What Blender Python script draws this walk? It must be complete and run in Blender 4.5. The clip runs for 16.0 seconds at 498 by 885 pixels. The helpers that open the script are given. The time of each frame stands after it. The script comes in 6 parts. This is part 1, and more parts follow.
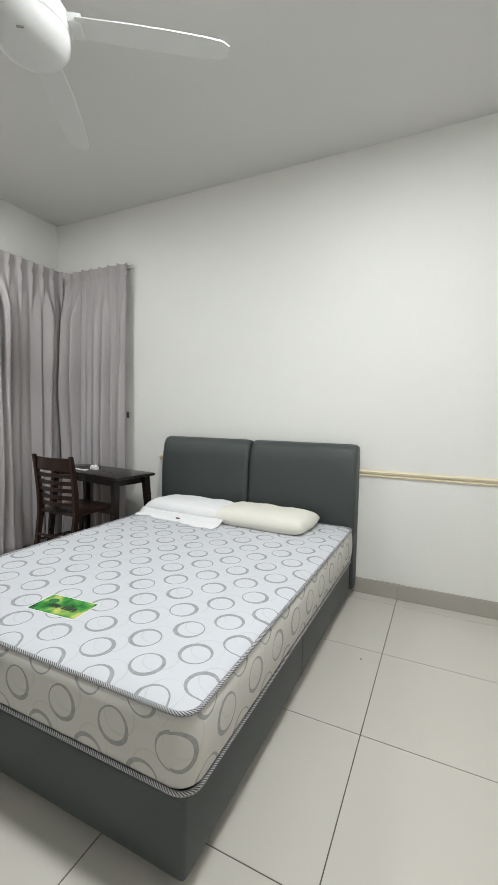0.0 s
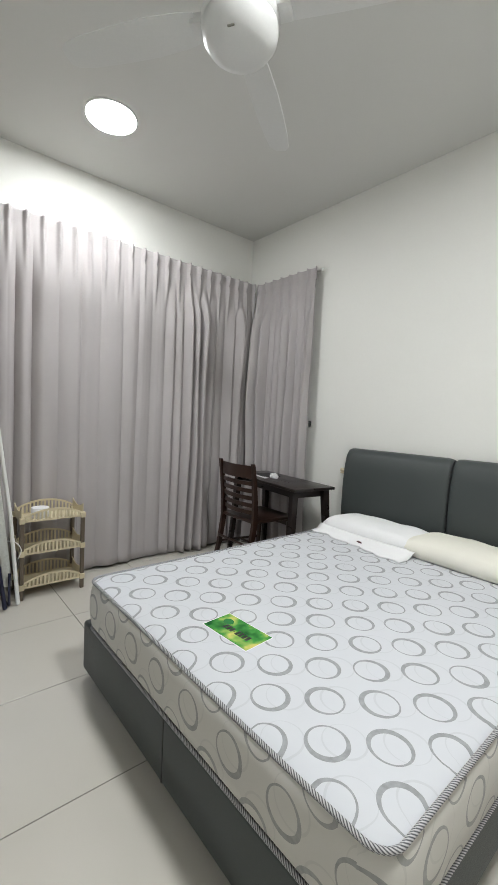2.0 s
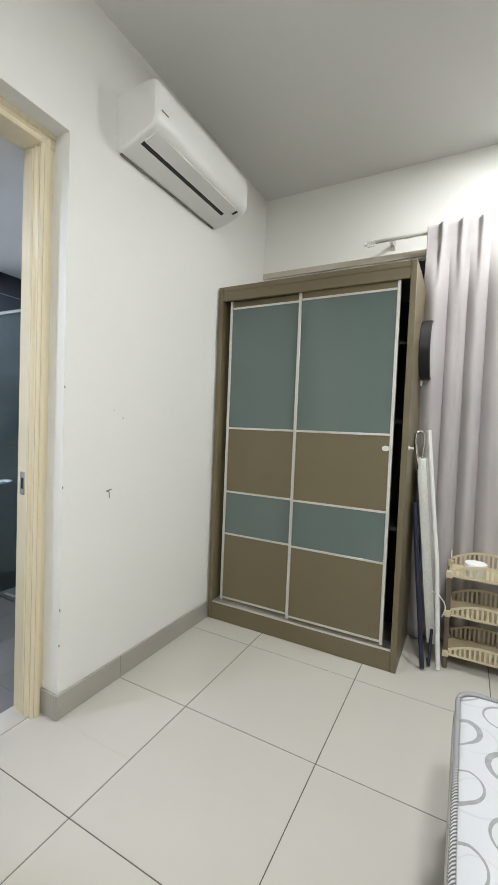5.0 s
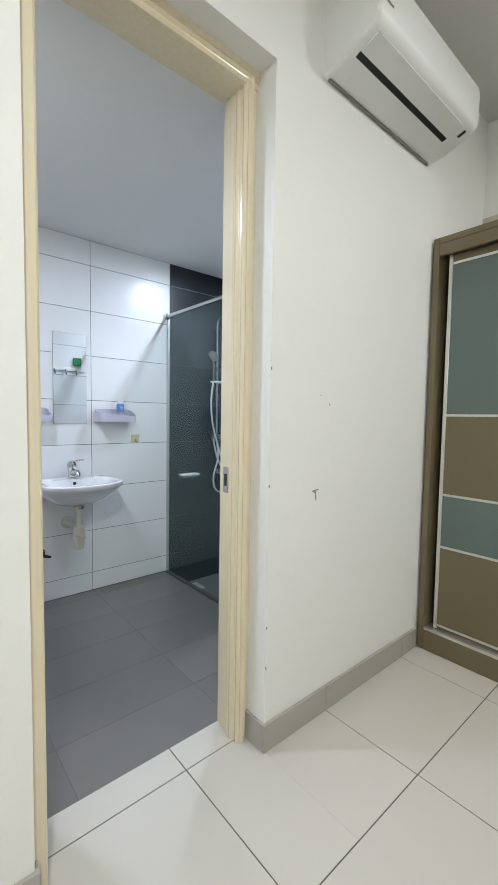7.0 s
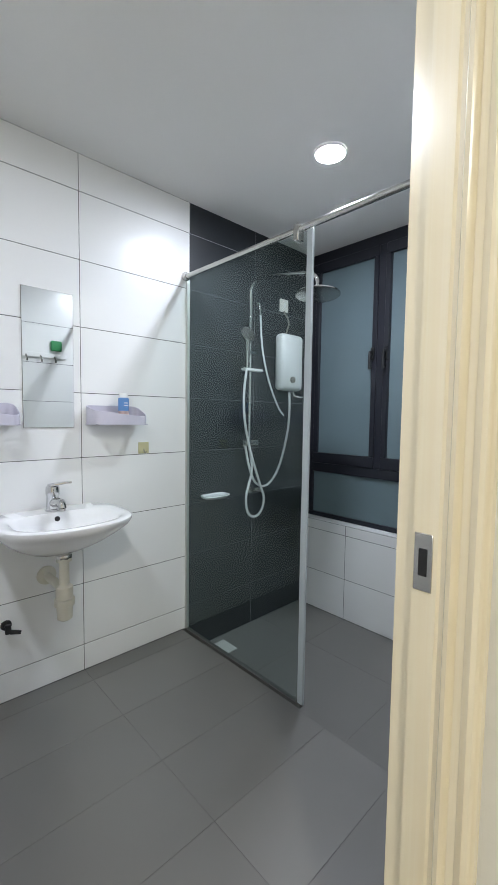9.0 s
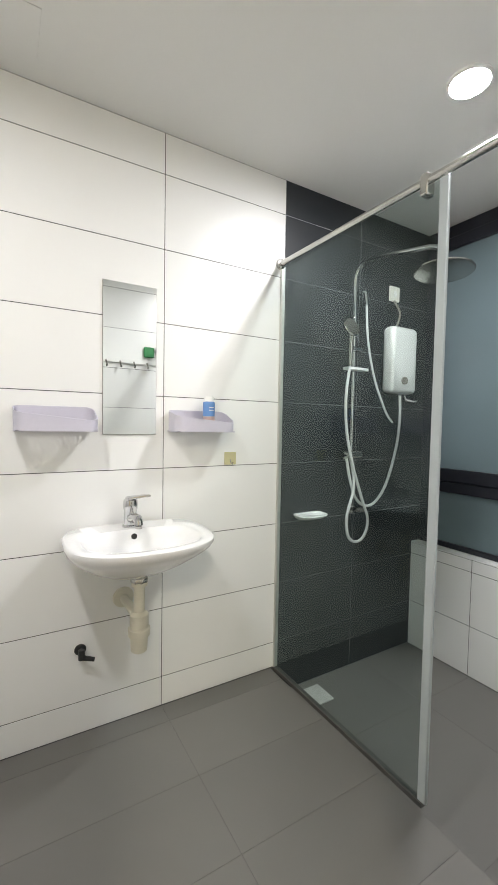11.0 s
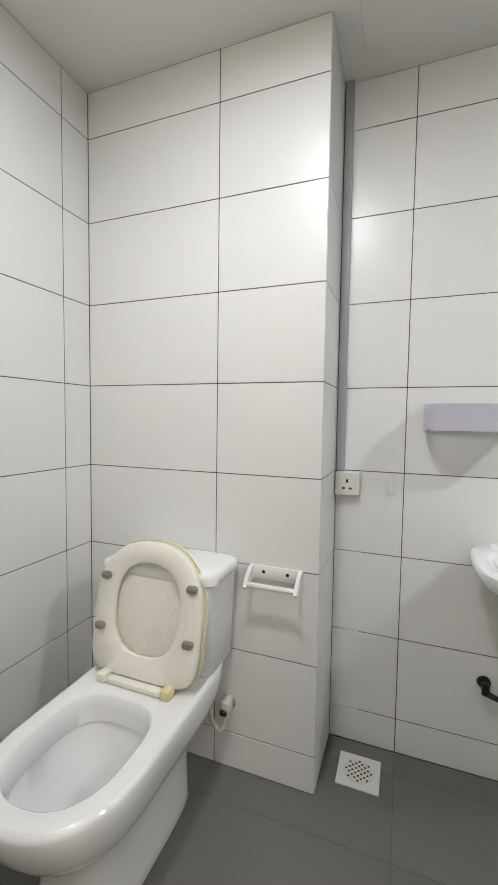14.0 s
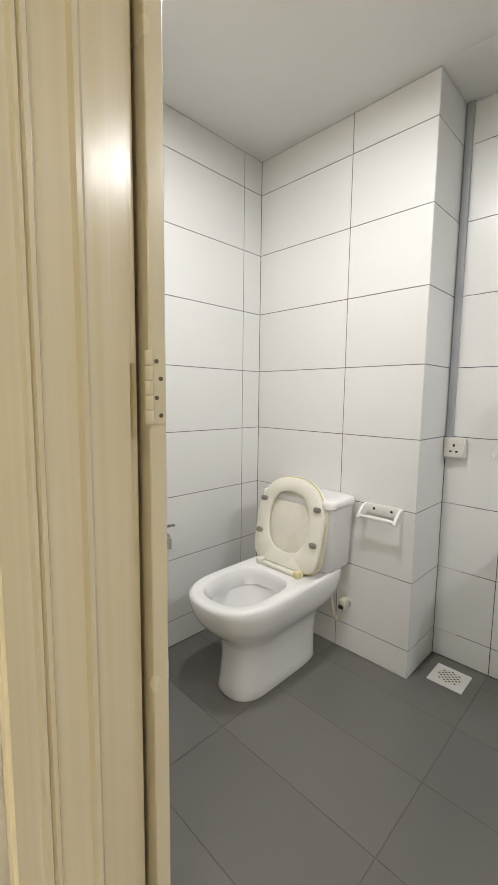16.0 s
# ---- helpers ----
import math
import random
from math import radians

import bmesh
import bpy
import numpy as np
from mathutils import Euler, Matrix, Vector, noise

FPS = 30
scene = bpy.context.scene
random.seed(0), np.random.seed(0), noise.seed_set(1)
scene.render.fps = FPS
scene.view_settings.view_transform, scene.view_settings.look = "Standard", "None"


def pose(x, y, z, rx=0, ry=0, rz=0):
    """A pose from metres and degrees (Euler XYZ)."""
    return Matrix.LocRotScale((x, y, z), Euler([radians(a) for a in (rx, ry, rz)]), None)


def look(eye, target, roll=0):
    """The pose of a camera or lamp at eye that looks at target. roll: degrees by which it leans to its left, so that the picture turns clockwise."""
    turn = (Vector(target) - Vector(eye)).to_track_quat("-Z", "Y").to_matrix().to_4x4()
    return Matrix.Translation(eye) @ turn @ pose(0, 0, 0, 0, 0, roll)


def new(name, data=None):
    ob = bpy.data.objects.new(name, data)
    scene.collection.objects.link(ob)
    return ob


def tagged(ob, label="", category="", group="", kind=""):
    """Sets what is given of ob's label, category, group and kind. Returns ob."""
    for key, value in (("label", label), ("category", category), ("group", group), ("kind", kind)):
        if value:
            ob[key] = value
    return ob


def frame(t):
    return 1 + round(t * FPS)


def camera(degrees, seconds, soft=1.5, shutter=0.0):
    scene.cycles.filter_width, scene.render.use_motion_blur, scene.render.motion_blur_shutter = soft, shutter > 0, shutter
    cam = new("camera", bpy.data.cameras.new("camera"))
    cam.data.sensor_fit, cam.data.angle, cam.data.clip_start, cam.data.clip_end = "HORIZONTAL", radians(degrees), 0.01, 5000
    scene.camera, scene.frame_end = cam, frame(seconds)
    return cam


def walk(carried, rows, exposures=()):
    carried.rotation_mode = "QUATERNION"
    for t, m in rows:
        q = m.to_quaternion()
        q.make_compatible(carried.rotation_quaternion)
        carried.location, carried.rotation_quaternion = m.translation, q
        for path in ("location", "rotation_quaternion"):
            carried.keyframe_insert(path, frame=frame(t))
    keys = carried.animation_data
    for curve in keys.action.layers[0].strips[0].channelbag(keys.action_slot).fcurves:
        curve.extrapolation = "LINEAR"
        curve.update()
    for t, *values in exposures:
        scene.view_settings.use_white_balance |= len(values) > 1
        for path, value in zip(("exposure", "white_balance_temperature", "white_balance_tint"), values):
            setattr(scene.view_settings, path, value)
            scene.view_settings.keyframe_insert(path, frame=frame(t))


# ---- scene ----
cam = camera(62.7, 16.0)
PATH = [
    (0, (0.0, 0.007, 1.204), (-0.861, 1.808, 1.073), 1.1),
    (0.5, (0.005, 0.017, 1.206), (-1.014, 1.734, 1.084), 1.7),
    (1, (-0.014, 0.04, 1.202), (-1.212, 1.637, 1.086), 2.2),
    (1.5, (-0.075, 0.062, 1.207), (-1.437, 1.522, 1.086), 2.4),
    (2, (-0.194, 0.167, 1.221), (-1.718, 1.456, 1.098), 2.7),
    (2.5, (-0.281, 0.334, 1.214), (-1.989, 1.367, 1.094), 2.4),
    (3, (-0.329, 0.523, 1.207), (-2.199, 1.224, 1.099), 2.4),
    (3.5, (-0.416, 0.631, 1.197), (-2.389, 0.941, 1.104), 2.5),
    (4, (-0.53, 0.679, 1.222), (-2.524, 0.546, 1.136), 2.8),
    (4.5, (-0.575, 0.701, 1.233), (-2.489, 0.125, 1.158), 2.7),
    (5, (-0.59, 0.77, 1.249), (-2.353, -0.171, 1.172), 2.3),
    (7.3, (-0.757, 0.216, 1.206), (-2.044, -1.31, 1.078), 0.9),
    (7.5, (-0.783, 0.114, 1.204), (-2.078, -1.404, 1.07), 0.9),
    (8, (-0.868, -0.146, 1.216), (-2.213, -1.619, 1.075), 0.8),
    (8.2, (-0.887, -0.244, 1.214), (-2.265, -1.688, 1.085), 0.8),
    (10.3, (-1.166, -0.803, 1.202), (-2.386, -2.385, 1.105), 0.5),
    (10.5, (-1.177, -0.802, 1.195), (-2.339, -2.427, 1.106), 0.5),
    (11, (-1.161, -0.831, 1.199), (-2.179, -2.551, 1.108), 1.0),
    (11.5, (-1.113, -0.874, 1.221), (-1.931, -2.696, 1.107), 1.6),
    (12, (-1.089, -0.91, 1.208), (-1.627, -2.833, 1.102), 1.4),
    (12.5, (-1.095, -0.947, 1.187), (-1.287, -2.935, 1.087), 1.1),
    (13, (-1.086, -0.965, 1.187), (-0.951, -2.958, 1.089), 0.8),
    (13.5, (-1.105, -0.973, 1.186), (-0.655, -2.919, 1.081), 0.7),
    (14, (-1.117, -0.956, 1.191), (-0.41, -2.823, 1.075), 0.8),
    (14.5, (-1.207, -0.915, 1.191), (-0.256, -2.668, 1.042), 0.8),
    (15, (-1.328, -0.835, 1.182), (-0.214, -2.485, 0.995), 0.8),
    (15.2, (-1.367, -0.797, 1.187), (-0.196, -2.407, 0.993), 0.7),
    (15.5, (-1.417, -0.723, 1.173), (-0.168, -2.271, 0.965), 0.8),
    (16, (-1.541, -0.573, 1.17), (-0.141, -1.985, 0.949), 0.7),
]
LIGHTING = [  # seconds, stops, kelvin, tint
    (0.0, 0.18, 6050, 10), (1.5, 0.13, 6050, 10), (2.5, 0.13, 6150, 10), (3.5, 0.26, 6200, 10), (4.2, 0.30, 6150, 10), (5.0, 0.42, 6150, 10), (7.5, 0.36, 6150, 9), (8.2, 0.33, 6150, 9),
    (10.3, 0.86, 7800, 10), (11.0, 0.84, 7800, 10), (12.0, 0.58, 7700, 10), (12.5, 0.47, 7600, 10), (13.5, 0.30, 7600, 10), (14.5, 0.27, 7500, 10), (16.0, 0.44, 7900, 10),
]
walk(cam, [(t, look(eye, target, roll)) for t, eye, target, roll in PATH], LIGHTING)

# ---- light ----
world = bpy.data.worlds.new("night")
scene.world = world
world.use_nodes = True
world.node_tree.nodes["Background"].inputs[0].default_value = (0.02, 0.03, 0.05, 1)
world.node_tree.nodes["Background"].inputs[1].default_value = 0.05
BEDROOM_LAMP, BATH_LAMP = 156.0, 345.0
BEDROOM_TINT, BATH_TINT = (1.0, 0.985, 0.92), (0.868, 0.952, 1.13)

# ---- materials ----


def node_mat(name):
    m = bpy.data.materials.new(name)
    m.use_nodes = True
    return m, m.node_tree.nodes, m.node_tree.links, m.node_tree.nodes["Principled BSDF"]


def mat(name, color, rough=0.5, metal=0.0, vary=0.06, scale=4.0, grain=0.03, fine=120.0, bump=0.0, bump_scale=None, spec=0.5, rvary=0.06, coat=0.0):
    """A surface with colour variation at two scales, uneven gloss and fine relief."""
    m, n, l, b = node_mat(name)
    tc = n.new("ShaderNodeTexCoord")
    big = n.new("ShaderNodeTexNoise")
    big.inputs["Scale"].default_value, big.inputs["Detail"].default_value = scale, 4
    small = n.new("ShaderNodeTexNoise")
    small.inputs["Scale"].default_value, small.inputs["Detail"].default_value = fine, 3
    l.new(tc.outputs["Object"], big.inputs["Vector"])
    l.new(tc.outputs["Object"], small.inputs["Vector"])
    a = n.new("ShaderNodeMapRange")
    a.inputs["To Min"].default_value, a.inputs["To Max"].default_value = 1 - vary, 1 + vary
    c = n.new("ShaderNodeMapRange")
    c.inputs["To Min"].default_value, c.inputs["To Max"].default_value = 1 - grain, 1 + grain
    l.new(big.outputs["Fac"], a.inputs["Value"])
    l.new(small.outputs["Fac"], c.inputs["Value"])
    mul = n.new("ShaderNodeMath")
    mul.operation = "MULTIPLY"
    l.new(a.outputs[0], mul.inputs[0])
    l.new(c.outputs[0], mul.inputs[1])
    col = n.new("ShaderNodeVectorMath")
    col.operation = "SCALE"
    col.inputs[0].default_value = color
    l.new(mul.outputs[0], col.inputs["Scale"])
    l.new(col.outputs[0], b.inputs["Base Color"])
    r = n.new("ShaderNodeMapRange")
    r.inputs["To Min"].default_value, r.inputs["To Max"].default_value = max(0.02, rough - rvary), min(1, rough + rvary)
    l.new(big.outputs["Fac"], r.inputs["Value"])
    l.new(r.outputs[0], b.inputs["Roughness"])
    b.inputs["Metallic"].default_value = metal
    b.inputs["Specular IOR Level"].default_value = spec
    b.inputs["Coat Weight"].default_value = coat
    if bump:
        bp = n.new("ShaderNodeBump")
        bp.inputs["Strength"].default_value, bp.inputs["Distance"].default_value = bump, 0.002
        src = small
        if bump_scale:
            src = n.new("ShaderNodeTexNoise")
            src.inputs["Scale"].default_value = bump_scale
            l.new(tc.outputs["Object"], src.inputs["Vector"])
        l.new(src.outputs["Fac"], bp.inputs["Height"])
        l.new(bp.outputs[0], b.inputs["Normal"])
    return m


def glow(name, color, strength):
    m, n, l, b = node_mat(name)
    b.inputs["Base Color"].default_value = (0.9, 0.9, 0.9, 1)
    b.inputs["Emission Color"].default_value = (*color, 1)
    b.inputs["Emission Strength"].default_value = strength
    return m


def tile_mat(name, color, rough, vary=0.03, clouds=0.04, scale=5.0, bump=0.02, bump_scale=6.0, spec=0.5):
    """Glazed or polished tile: each piece a shade of its own, soft clouds, slightly uneven face."""
    m, n, l, b = node_mat(name)
    info = n.new("ShaderNodeObjectInfo")
    tc = n.new("ShaderNodeTexCoord")
    geo = n.new("ShaderNodeNewGeometry")
    add = n.new("ShaderNodeVectorMath")
    add.operation = "ADD"
    l.new(geo.outputs["Position"], add.inputs[0])
    l.new(info.outputs["Random"], add.inputs[1])
    nz = n.new("ShaderNodeTexNoise")
    nz.inputs["Scale"].default_value, nz.inputs["Detail"].default_value = scale, 5
    l.new(add.outputs[0], nz.inputs["Vector"])
    a = n.new("ShaderNodeMapRange")
    a.inputs["To Min"].default_value, a.inputs["To Max"].default_value = 1 - clouds, 1 + clouds
    l.new(nz.outputs["Fac"], a.inputs["Value"])
    c = n.new("ShaderNodeMapRange")
    c.inputs["To Min"].default_value, c.inputs["To Max"].default_value = 1 - vary, 1 + vary
    l.new(info.outputs["Random"], c.inputs["Value"])
    mul = n.new("ShaderNodeMath")
    mul.operation = "MULTIPLY"
    l.new(a.outputs[0], mul.inputs[0])
    l.new(c.outputs[0], mul.inputs[1])
    col = n.new("ShaderNodeVectorMath")
    col.operation = "SCALE"
    col.inputs[0].default_value = color
    l.new(mul.outputs[0], col.inputs["Scale"])
    l.new(col.outputs[0], b.inputs["Base Color"])
    r = n.new("ShaderNodeMapRange")
    r.inputs["To Min"].default_value, r.inputs["To Max"].default_value = rough * 0.8, rough * 1.25
    l.new(nz.outputs["Fac"], r.inputs["Value"])
    l.new(r.outputs[0], b.inputs["Roughness"])
    b.inputs["Specular IOR Level"].default_value = spec
    wave = n.new("ShaderNodeTexNoise")
    wave.inputs["Scale"].default_value = bump_scale
    l.new(add.outputs[0], wave.inputs["Vector"])
    bp = n.new("ShaderNodeBump")
    bp.inputs["Strength"].default_value, bp.inputs["Distance"].default_value = bump, 0.01
    l.new(wave.outputs["Fac"], bp.inputs["Height"])
    l.new(bp.outputs[0], b.inputs["Normal"])
    return m


def glass_mat(name, color, rough=0.0):
    """Clear thin glass: mostly straight through, with a Fresnel sheen."""
    m, n, l, b = node_mat(name)
    n.remove(b)
    tr, gl, mx, fr = n.new("ShaderNodeBsdfTransparent"), n.new("ShaderNodeBsdfGlossy"), n.new("ShaderNodeMixShader"), n.new("ShaderNodeLayerWeight")
    tr.inputs[0].default_value = (*color, 1)
    gl.inputs["Roughness"].default_value = 0.02
    gl.inputs[0].default_value = (0.80, 0.94, 0.95, 1)
    pw, sc = n.new("ShaderNodeMath"), n.new("ShaderNodeMath")
    pw.operation, sc.operation = "POWER", "MULTIPLY_ADD"
    pw.inputs[1].default_value, sc.inputs[1].default_value, sc.inputs[2].default_value = 5.0, 0.93, 0.030
    l.new(fr.outputs["Facing"], pw.inputs[0])
    l.new(pw.outputs[0], sc.inputs[0])
    l.new(sc.outputs[0], mx.inputs[0])
    l.new(tr.outputs[0], mx.inputs[1])
    l.new(gl.outputs[0], mx.inputs[2])
    l.new(mx.outputs[0], n["Material Output"].inputs["Surface"])
    return m


def ring_fabric(name, ground):
    """Pale knitted ticking printed with staggered grey rings, thick on one side."""
    m, n, l, b = node_mat(name)

    def math_node(op, a, c=None):
        k = n.new("ShaderNodeMath")
        k.operation = op
        for i, v in enumerate((a, c)):
            if v is None:
                continue
            if isinstance(v, (int, float)):
                k.inputs[i].default_value = v
            else:
                l.new(v, k.inputs[i])
        return k.outputs[0]

    uv = n.new("ShaderNodeUVMap")
    uv.uv_map = "cloth"
    sep = n.new("ShaderNodeSeparateXYZ")
    l.new(uv.outputs[0], sep.inputs[0])

    PX, PY = 0.0945, 0.213  # between columns, and along one column

    def rings(ox, oy, r_out, r_in, off):
        u = math_node("DIVIDE", math_node("SUBTRACT", sep.outputs[0], ox), PX)
        along = math_node("DIVIDE", math_node("SUBTRACT", sep.outputs[1], oy), PY)
        own = math_node("SUBTRACT", math_node("FRACT", u), 0.5)
        best = None
        for dx in (-1, 0, 1):  # a ring reaches a little past its own column
            col = math_node("ADD", math_node("FLOOR", u), 100 + dx)
            v = math_node("ADD", along, math_node("MULTIPLY", math_node("MODULO", col, 2.0), 0.5))
            comb = n.new("ShaderNodeCombineXYZ")
            l.new(col, comb.inputs[0])
            l.new(math_node("FLOOR", v), comb.inputs[1])
            wn = n.new("ShaderNodeTexWhiteNoise")
            wn.noise_dimensions = "2D"
            l.new(comb.outputs[0], wn.inputs["Vector"])
            ang = math_node("MULTIPLY", wn.outputs["Value"], 6.283)
            X = math_node("MULTIPLY", math_node("SUBTRACT", own, dx), PX)
            Y = math_node("MULTIPLY", math_node("SUBTRACT", math_node("FRACT", v), 0.5), PY)
            d1 = math_node("SQRT", math_node("ADD", math_node("MULTIPLY", X, X), math_node("MULTIPLY", Y, Y)))
            x2 = math_node("SUBTRACT", X, math_node("MULTIPLY", math_node("COSINE", ang), off))
            y2 = math_node("SUBTRACT", Y, math_node("MULTIPLY", math_node("SINE", ang), off))
            d2 = math_node("SQRT", math_node("ADD", math_node("MULTIPLY", x2, x2), math_node("MULTIPLY", y2, y2)))
            one = math_node("MULTIPLY", math_node("LESS_THAN", d1, r_out), math_node("GREATER_THAN", d2, r_in))
            best = one if best is None else math_node("MAXIMUM", best, one)
        return best

    strong, faint = rings(-0.640 - PX / 2, 1.005 - PY / 2, 0.0530, 0.0435, 0.0050), rings(-0.618 - PX / 2, 1.040 - PY / 2, 0.0530, 0.0490, 0.0022)
    mask = math_node("MAXIMUM", math_node("MULTIPLY", strong, 0.70), math_node("MULTIPLY", faint, 0.13))
    tc = n.new("ShaderNodeTexCoord")
    worn = n.new("ShaderNodeTexNoise")
    worn.inputs["Scale"].default_value, worn.inputs["Detail"].default_value = 60, 3
    l.new(tc.outputs["Object"], worn.inputs["Vector"])
    mask = math_node("MULTIPLY", mask, math_node("ADD", math_node("MULTIPLY", worn.outputs["Fac"], 0.7), 0.62))
    mix = n.new("ShaderNodeMix")
    mix.data_type = "RGBA"
    l.new(mask, mix.inputs["Factor"])
    mix.inputs["A"].default_value, mix.inputs["B"].default_value = (*ground, 1), (0.17, 0.175, 0.178, 1)
    l.new(mix.outputs["Result"], b.inputs["Base Color"])
    b.inputs["Roughness"].default_value = 0.75
    b.inputs["Sheen Weight"].default_value = 0.15
    quilt = n.new("ShaderNodeTexNoise")
    quilt.inputs["Scale"].default_value = 16
    l.new(tc.outputs["Object"], quilt.inputs["Vector"])
    knit = n.new("ShaderNodeTexNoise")
    knit.inputs["Scale"].default_value = 350
    l.new(tc.outputs["Object"], knit.inputs["Vector"])
    bp = n.new("ShaderNodeBump")
    bp.inputs["Strength"].default_value, bp.inputs["Distance"].default_value = 0.35, 0.006
    l.new(math_node("ADD", quilt.outputs["Fac"], math_node("MULTIPLY", knit.outputs["Fac"], 0.08)), bp.inputs["Height"])
    l.new(bp.outputs[0], b.inputs["Normal"])
    return m


def rope_mat(name):
    m, n, l, b = node_mat(name)
    uv = n.new("ShaderNodeUVMap")
    uv.uv_map = "cloth"
    w = n.new("ShaderNodeTexWave")
    w.inputs["Scale"].default_value, w.inputs["Distortion"].default_value = 75, 0.4
    w.bands_direction = "DIAGONAL"
    l.new(uv.outputs[0], w.inputs["Vector"])
    cr = n.new("ShaderNodeMix")
    cr.data_type = "RGBA"
    cr.inputs["A"].default_value, cr.inputs["B"].default_value = (0.05, 0.05, 0.06, 1), (0.55, 0.55, 0.56, 1)
    l.new(w.outputs["Fac"], cr.inputs["Factor"])
    l.new(cr.outputs["Result"], b.inputs["Base Color"])
    b.inputs["Roughness"].default_value = 0.7
    return m


def wood_mat(name, dark, light, rough, axis_scale=(3, 40, 40)):
    m, n, l, b = node_mat(name)
    tc, mp, nz = n.new("ShaderNodeTexCoord"), n.new("ShaderNodeMapping"), n.new("ShaderNodeTexNoise")
    mp.inputs["Scale"].default_value = axis_scale
    nz.inputs["Scale"].default_value, nz.inputs["Detail"].default_value, nz.inputs["Distortion"].default_value = 1.0, 6, 0.6
    l.new(tc.outputs["Object"], mp.inputs[0])
    l.new(mp.outputs[0], nz.inputs["Vector"])
    mix = n.new("ShaderNodeMix")
    mix.data_type = "RGBA"
    mix.inputs["A"].default_value, mix.inputs["B"].default_value = (*dark, 1), (*light, 1)
    l.new(nz.outputs["Fac"], mix.inputs["Factor"])
    l.new(mix.outputs["Result"], b.inputs["Base Color"])
    r = n.new("ShaderNodeMapRange")
    r.inputs["To Min"].default_value, r.inputs["To Max"].default_value = rough - 0.08, rough + 0.08
    l.new(nz.outputs["Fac"], r.inputs["Value"])
    l.new(r.outputs[0], b.inputs["Roughness"])
    bp = n.new("ShaderNodeBump")
    bp.inputs["Strength"].default_value, bp.inputs["Distance"].default_value = 0.1, 0.001
    l.new(nz.outputs["Fac"], bp.inputs["Height"])
    l.new(bp.outputs[0], b.inputs["Normal"])
    return m


PAINT = mat("wall_paint", (0.815, 0.81, 0.775), 0.55, vary=0.025, scale=1.6, grain=0.012, fine=60, bump=0.12, bump_scale=180, spec=0.3)
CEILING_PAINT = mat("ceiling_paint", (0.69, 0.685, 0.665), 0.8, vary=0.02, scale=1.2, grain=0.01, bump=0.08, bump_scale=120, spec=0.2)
BATH_CEILING = mat("bathroom_ceiling_paint", (0.76, 0.755, 0.735), 0.8, vary=0.02, scale=1.2, grain=0.01, bump=0.08, bump_scale=120, spec=0.2)
FLOOR_TILE = tile_mat("polished_floor_tile", (0.56, 0.535, 0.485), 0.13, 0.012, 0.03, 3.0, 0.012, 4.0)
FLOOR_GROUT = mat("floor_grout", (0.10, 0.09, 0.08), 0.9, bump=0.3)
SKIRTING = tile_mat("skirting_tile", (0.40, 0.375, 0.335), 0.22, 0.02, 0.04, 4.0)
WHITE_TILE = tile_mat("white_wall_tile", (0.80, 0.80, 0.785), 0.30, 0.012, 0.006, 1.5, 0.010, 3.0)
WALL_GROUT = mat("wall_grout", (0.09, 0.09, 0.088), 0.9, bump=0.2)
BLACK_TILE = tile_mat("black_wall_tile", (0.016, 0.019, 0.023), 0.34, 0.15, 0.2, 2.0, 0.0, 4.0)
LIGHT_GROUT = mat("shower_grout", (0.30, 0.31, 0.32), 0.9)
GREY_TILE = tile_mat("grey_floor_tile", (0.158, 0.152, 0.141), 0.36, 0.05, 0.10, 2.2, 0.03, 14.0)
DARK_GROUT = mat("bath_floor_grout", (0.112, 0.105, 0.10), 0.9)
CREAM = mat("cream_gloss_paint", (0.74, 0.66, 0.485), 0.26, vary=0.03, scale=5, grain=0.02, bump=0.08, bump_scale=50, coat=0.15)
# Jamb gloss paint: upright highlight streaks are mixed into the cream colour.
HIGHLIGHT_CREAM = wood_mat("highlight_streaked_cream_gloss_paint", (0.70, 0.59, 0.37), (0.80, 0.74, 0.60), 0.24, (70, 70, 0.7))
CHARCOAL = mat("charcoal_faux_leather", (0.050, 0.058, 0.058), 0.48, vary=0.08, scale=5, grain=0.06, fine=260, bump=0.25, bump_scale=500)
RINGS = ring_fabric("ring_ticking", (0.60, 0.612, 0.645))
# Same ticking for the sides; dimmer, warm floor bounce is put into its colour.
RINGS_SIDE_BOUNCE = ring_fabric("ring_ticking_floor_bounce", (0.56, 0.54, 0.50))
ROPE = rope_mat("striped_piping")
COTTON = mat("white_cotton", (0.84, 0.84, 0.85), 0.85, vary=0.03, scale=8, grain=0.02, fine=300, bump=0.25, bump_scale=40, spec=0.2)
CREAM_COTTON = mat("cream_cotton", (0.80, 0.78, 0.70), 0.8, vary=0.03, scale=8, grain=0.02, fine=300, bump=0.25, bump_scale=35, spec=0.25)
DARK_WOOD = wood_mat("dark_stained_wood", (0.008, 0.006, 0.006), (0.020, 0.012, 0.010), 0.30)
CHAIR_WOOD = wood_mat("reddish_dark_wood", (0.014, 0.007, 0.005), (0.040, 0.017, 0.011), 0.32, (40, 40, 4))
CURTAIN = mat("curtain_cloth", (0.450, 0.422, 0.424), 0.85, vary=0.05, scale=3, grain=0.06, fine=420, bump=0.15, bump_scale=600, spec=0.2)
TAUPE = mat("taupe_laminate", (0.162, 0.133, 0.074), 0.42, vary=0.05, scale=3, grain=0.05, fine=200, bump=0.06)
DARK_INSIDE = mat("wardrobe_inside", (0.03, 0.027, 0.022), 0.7)
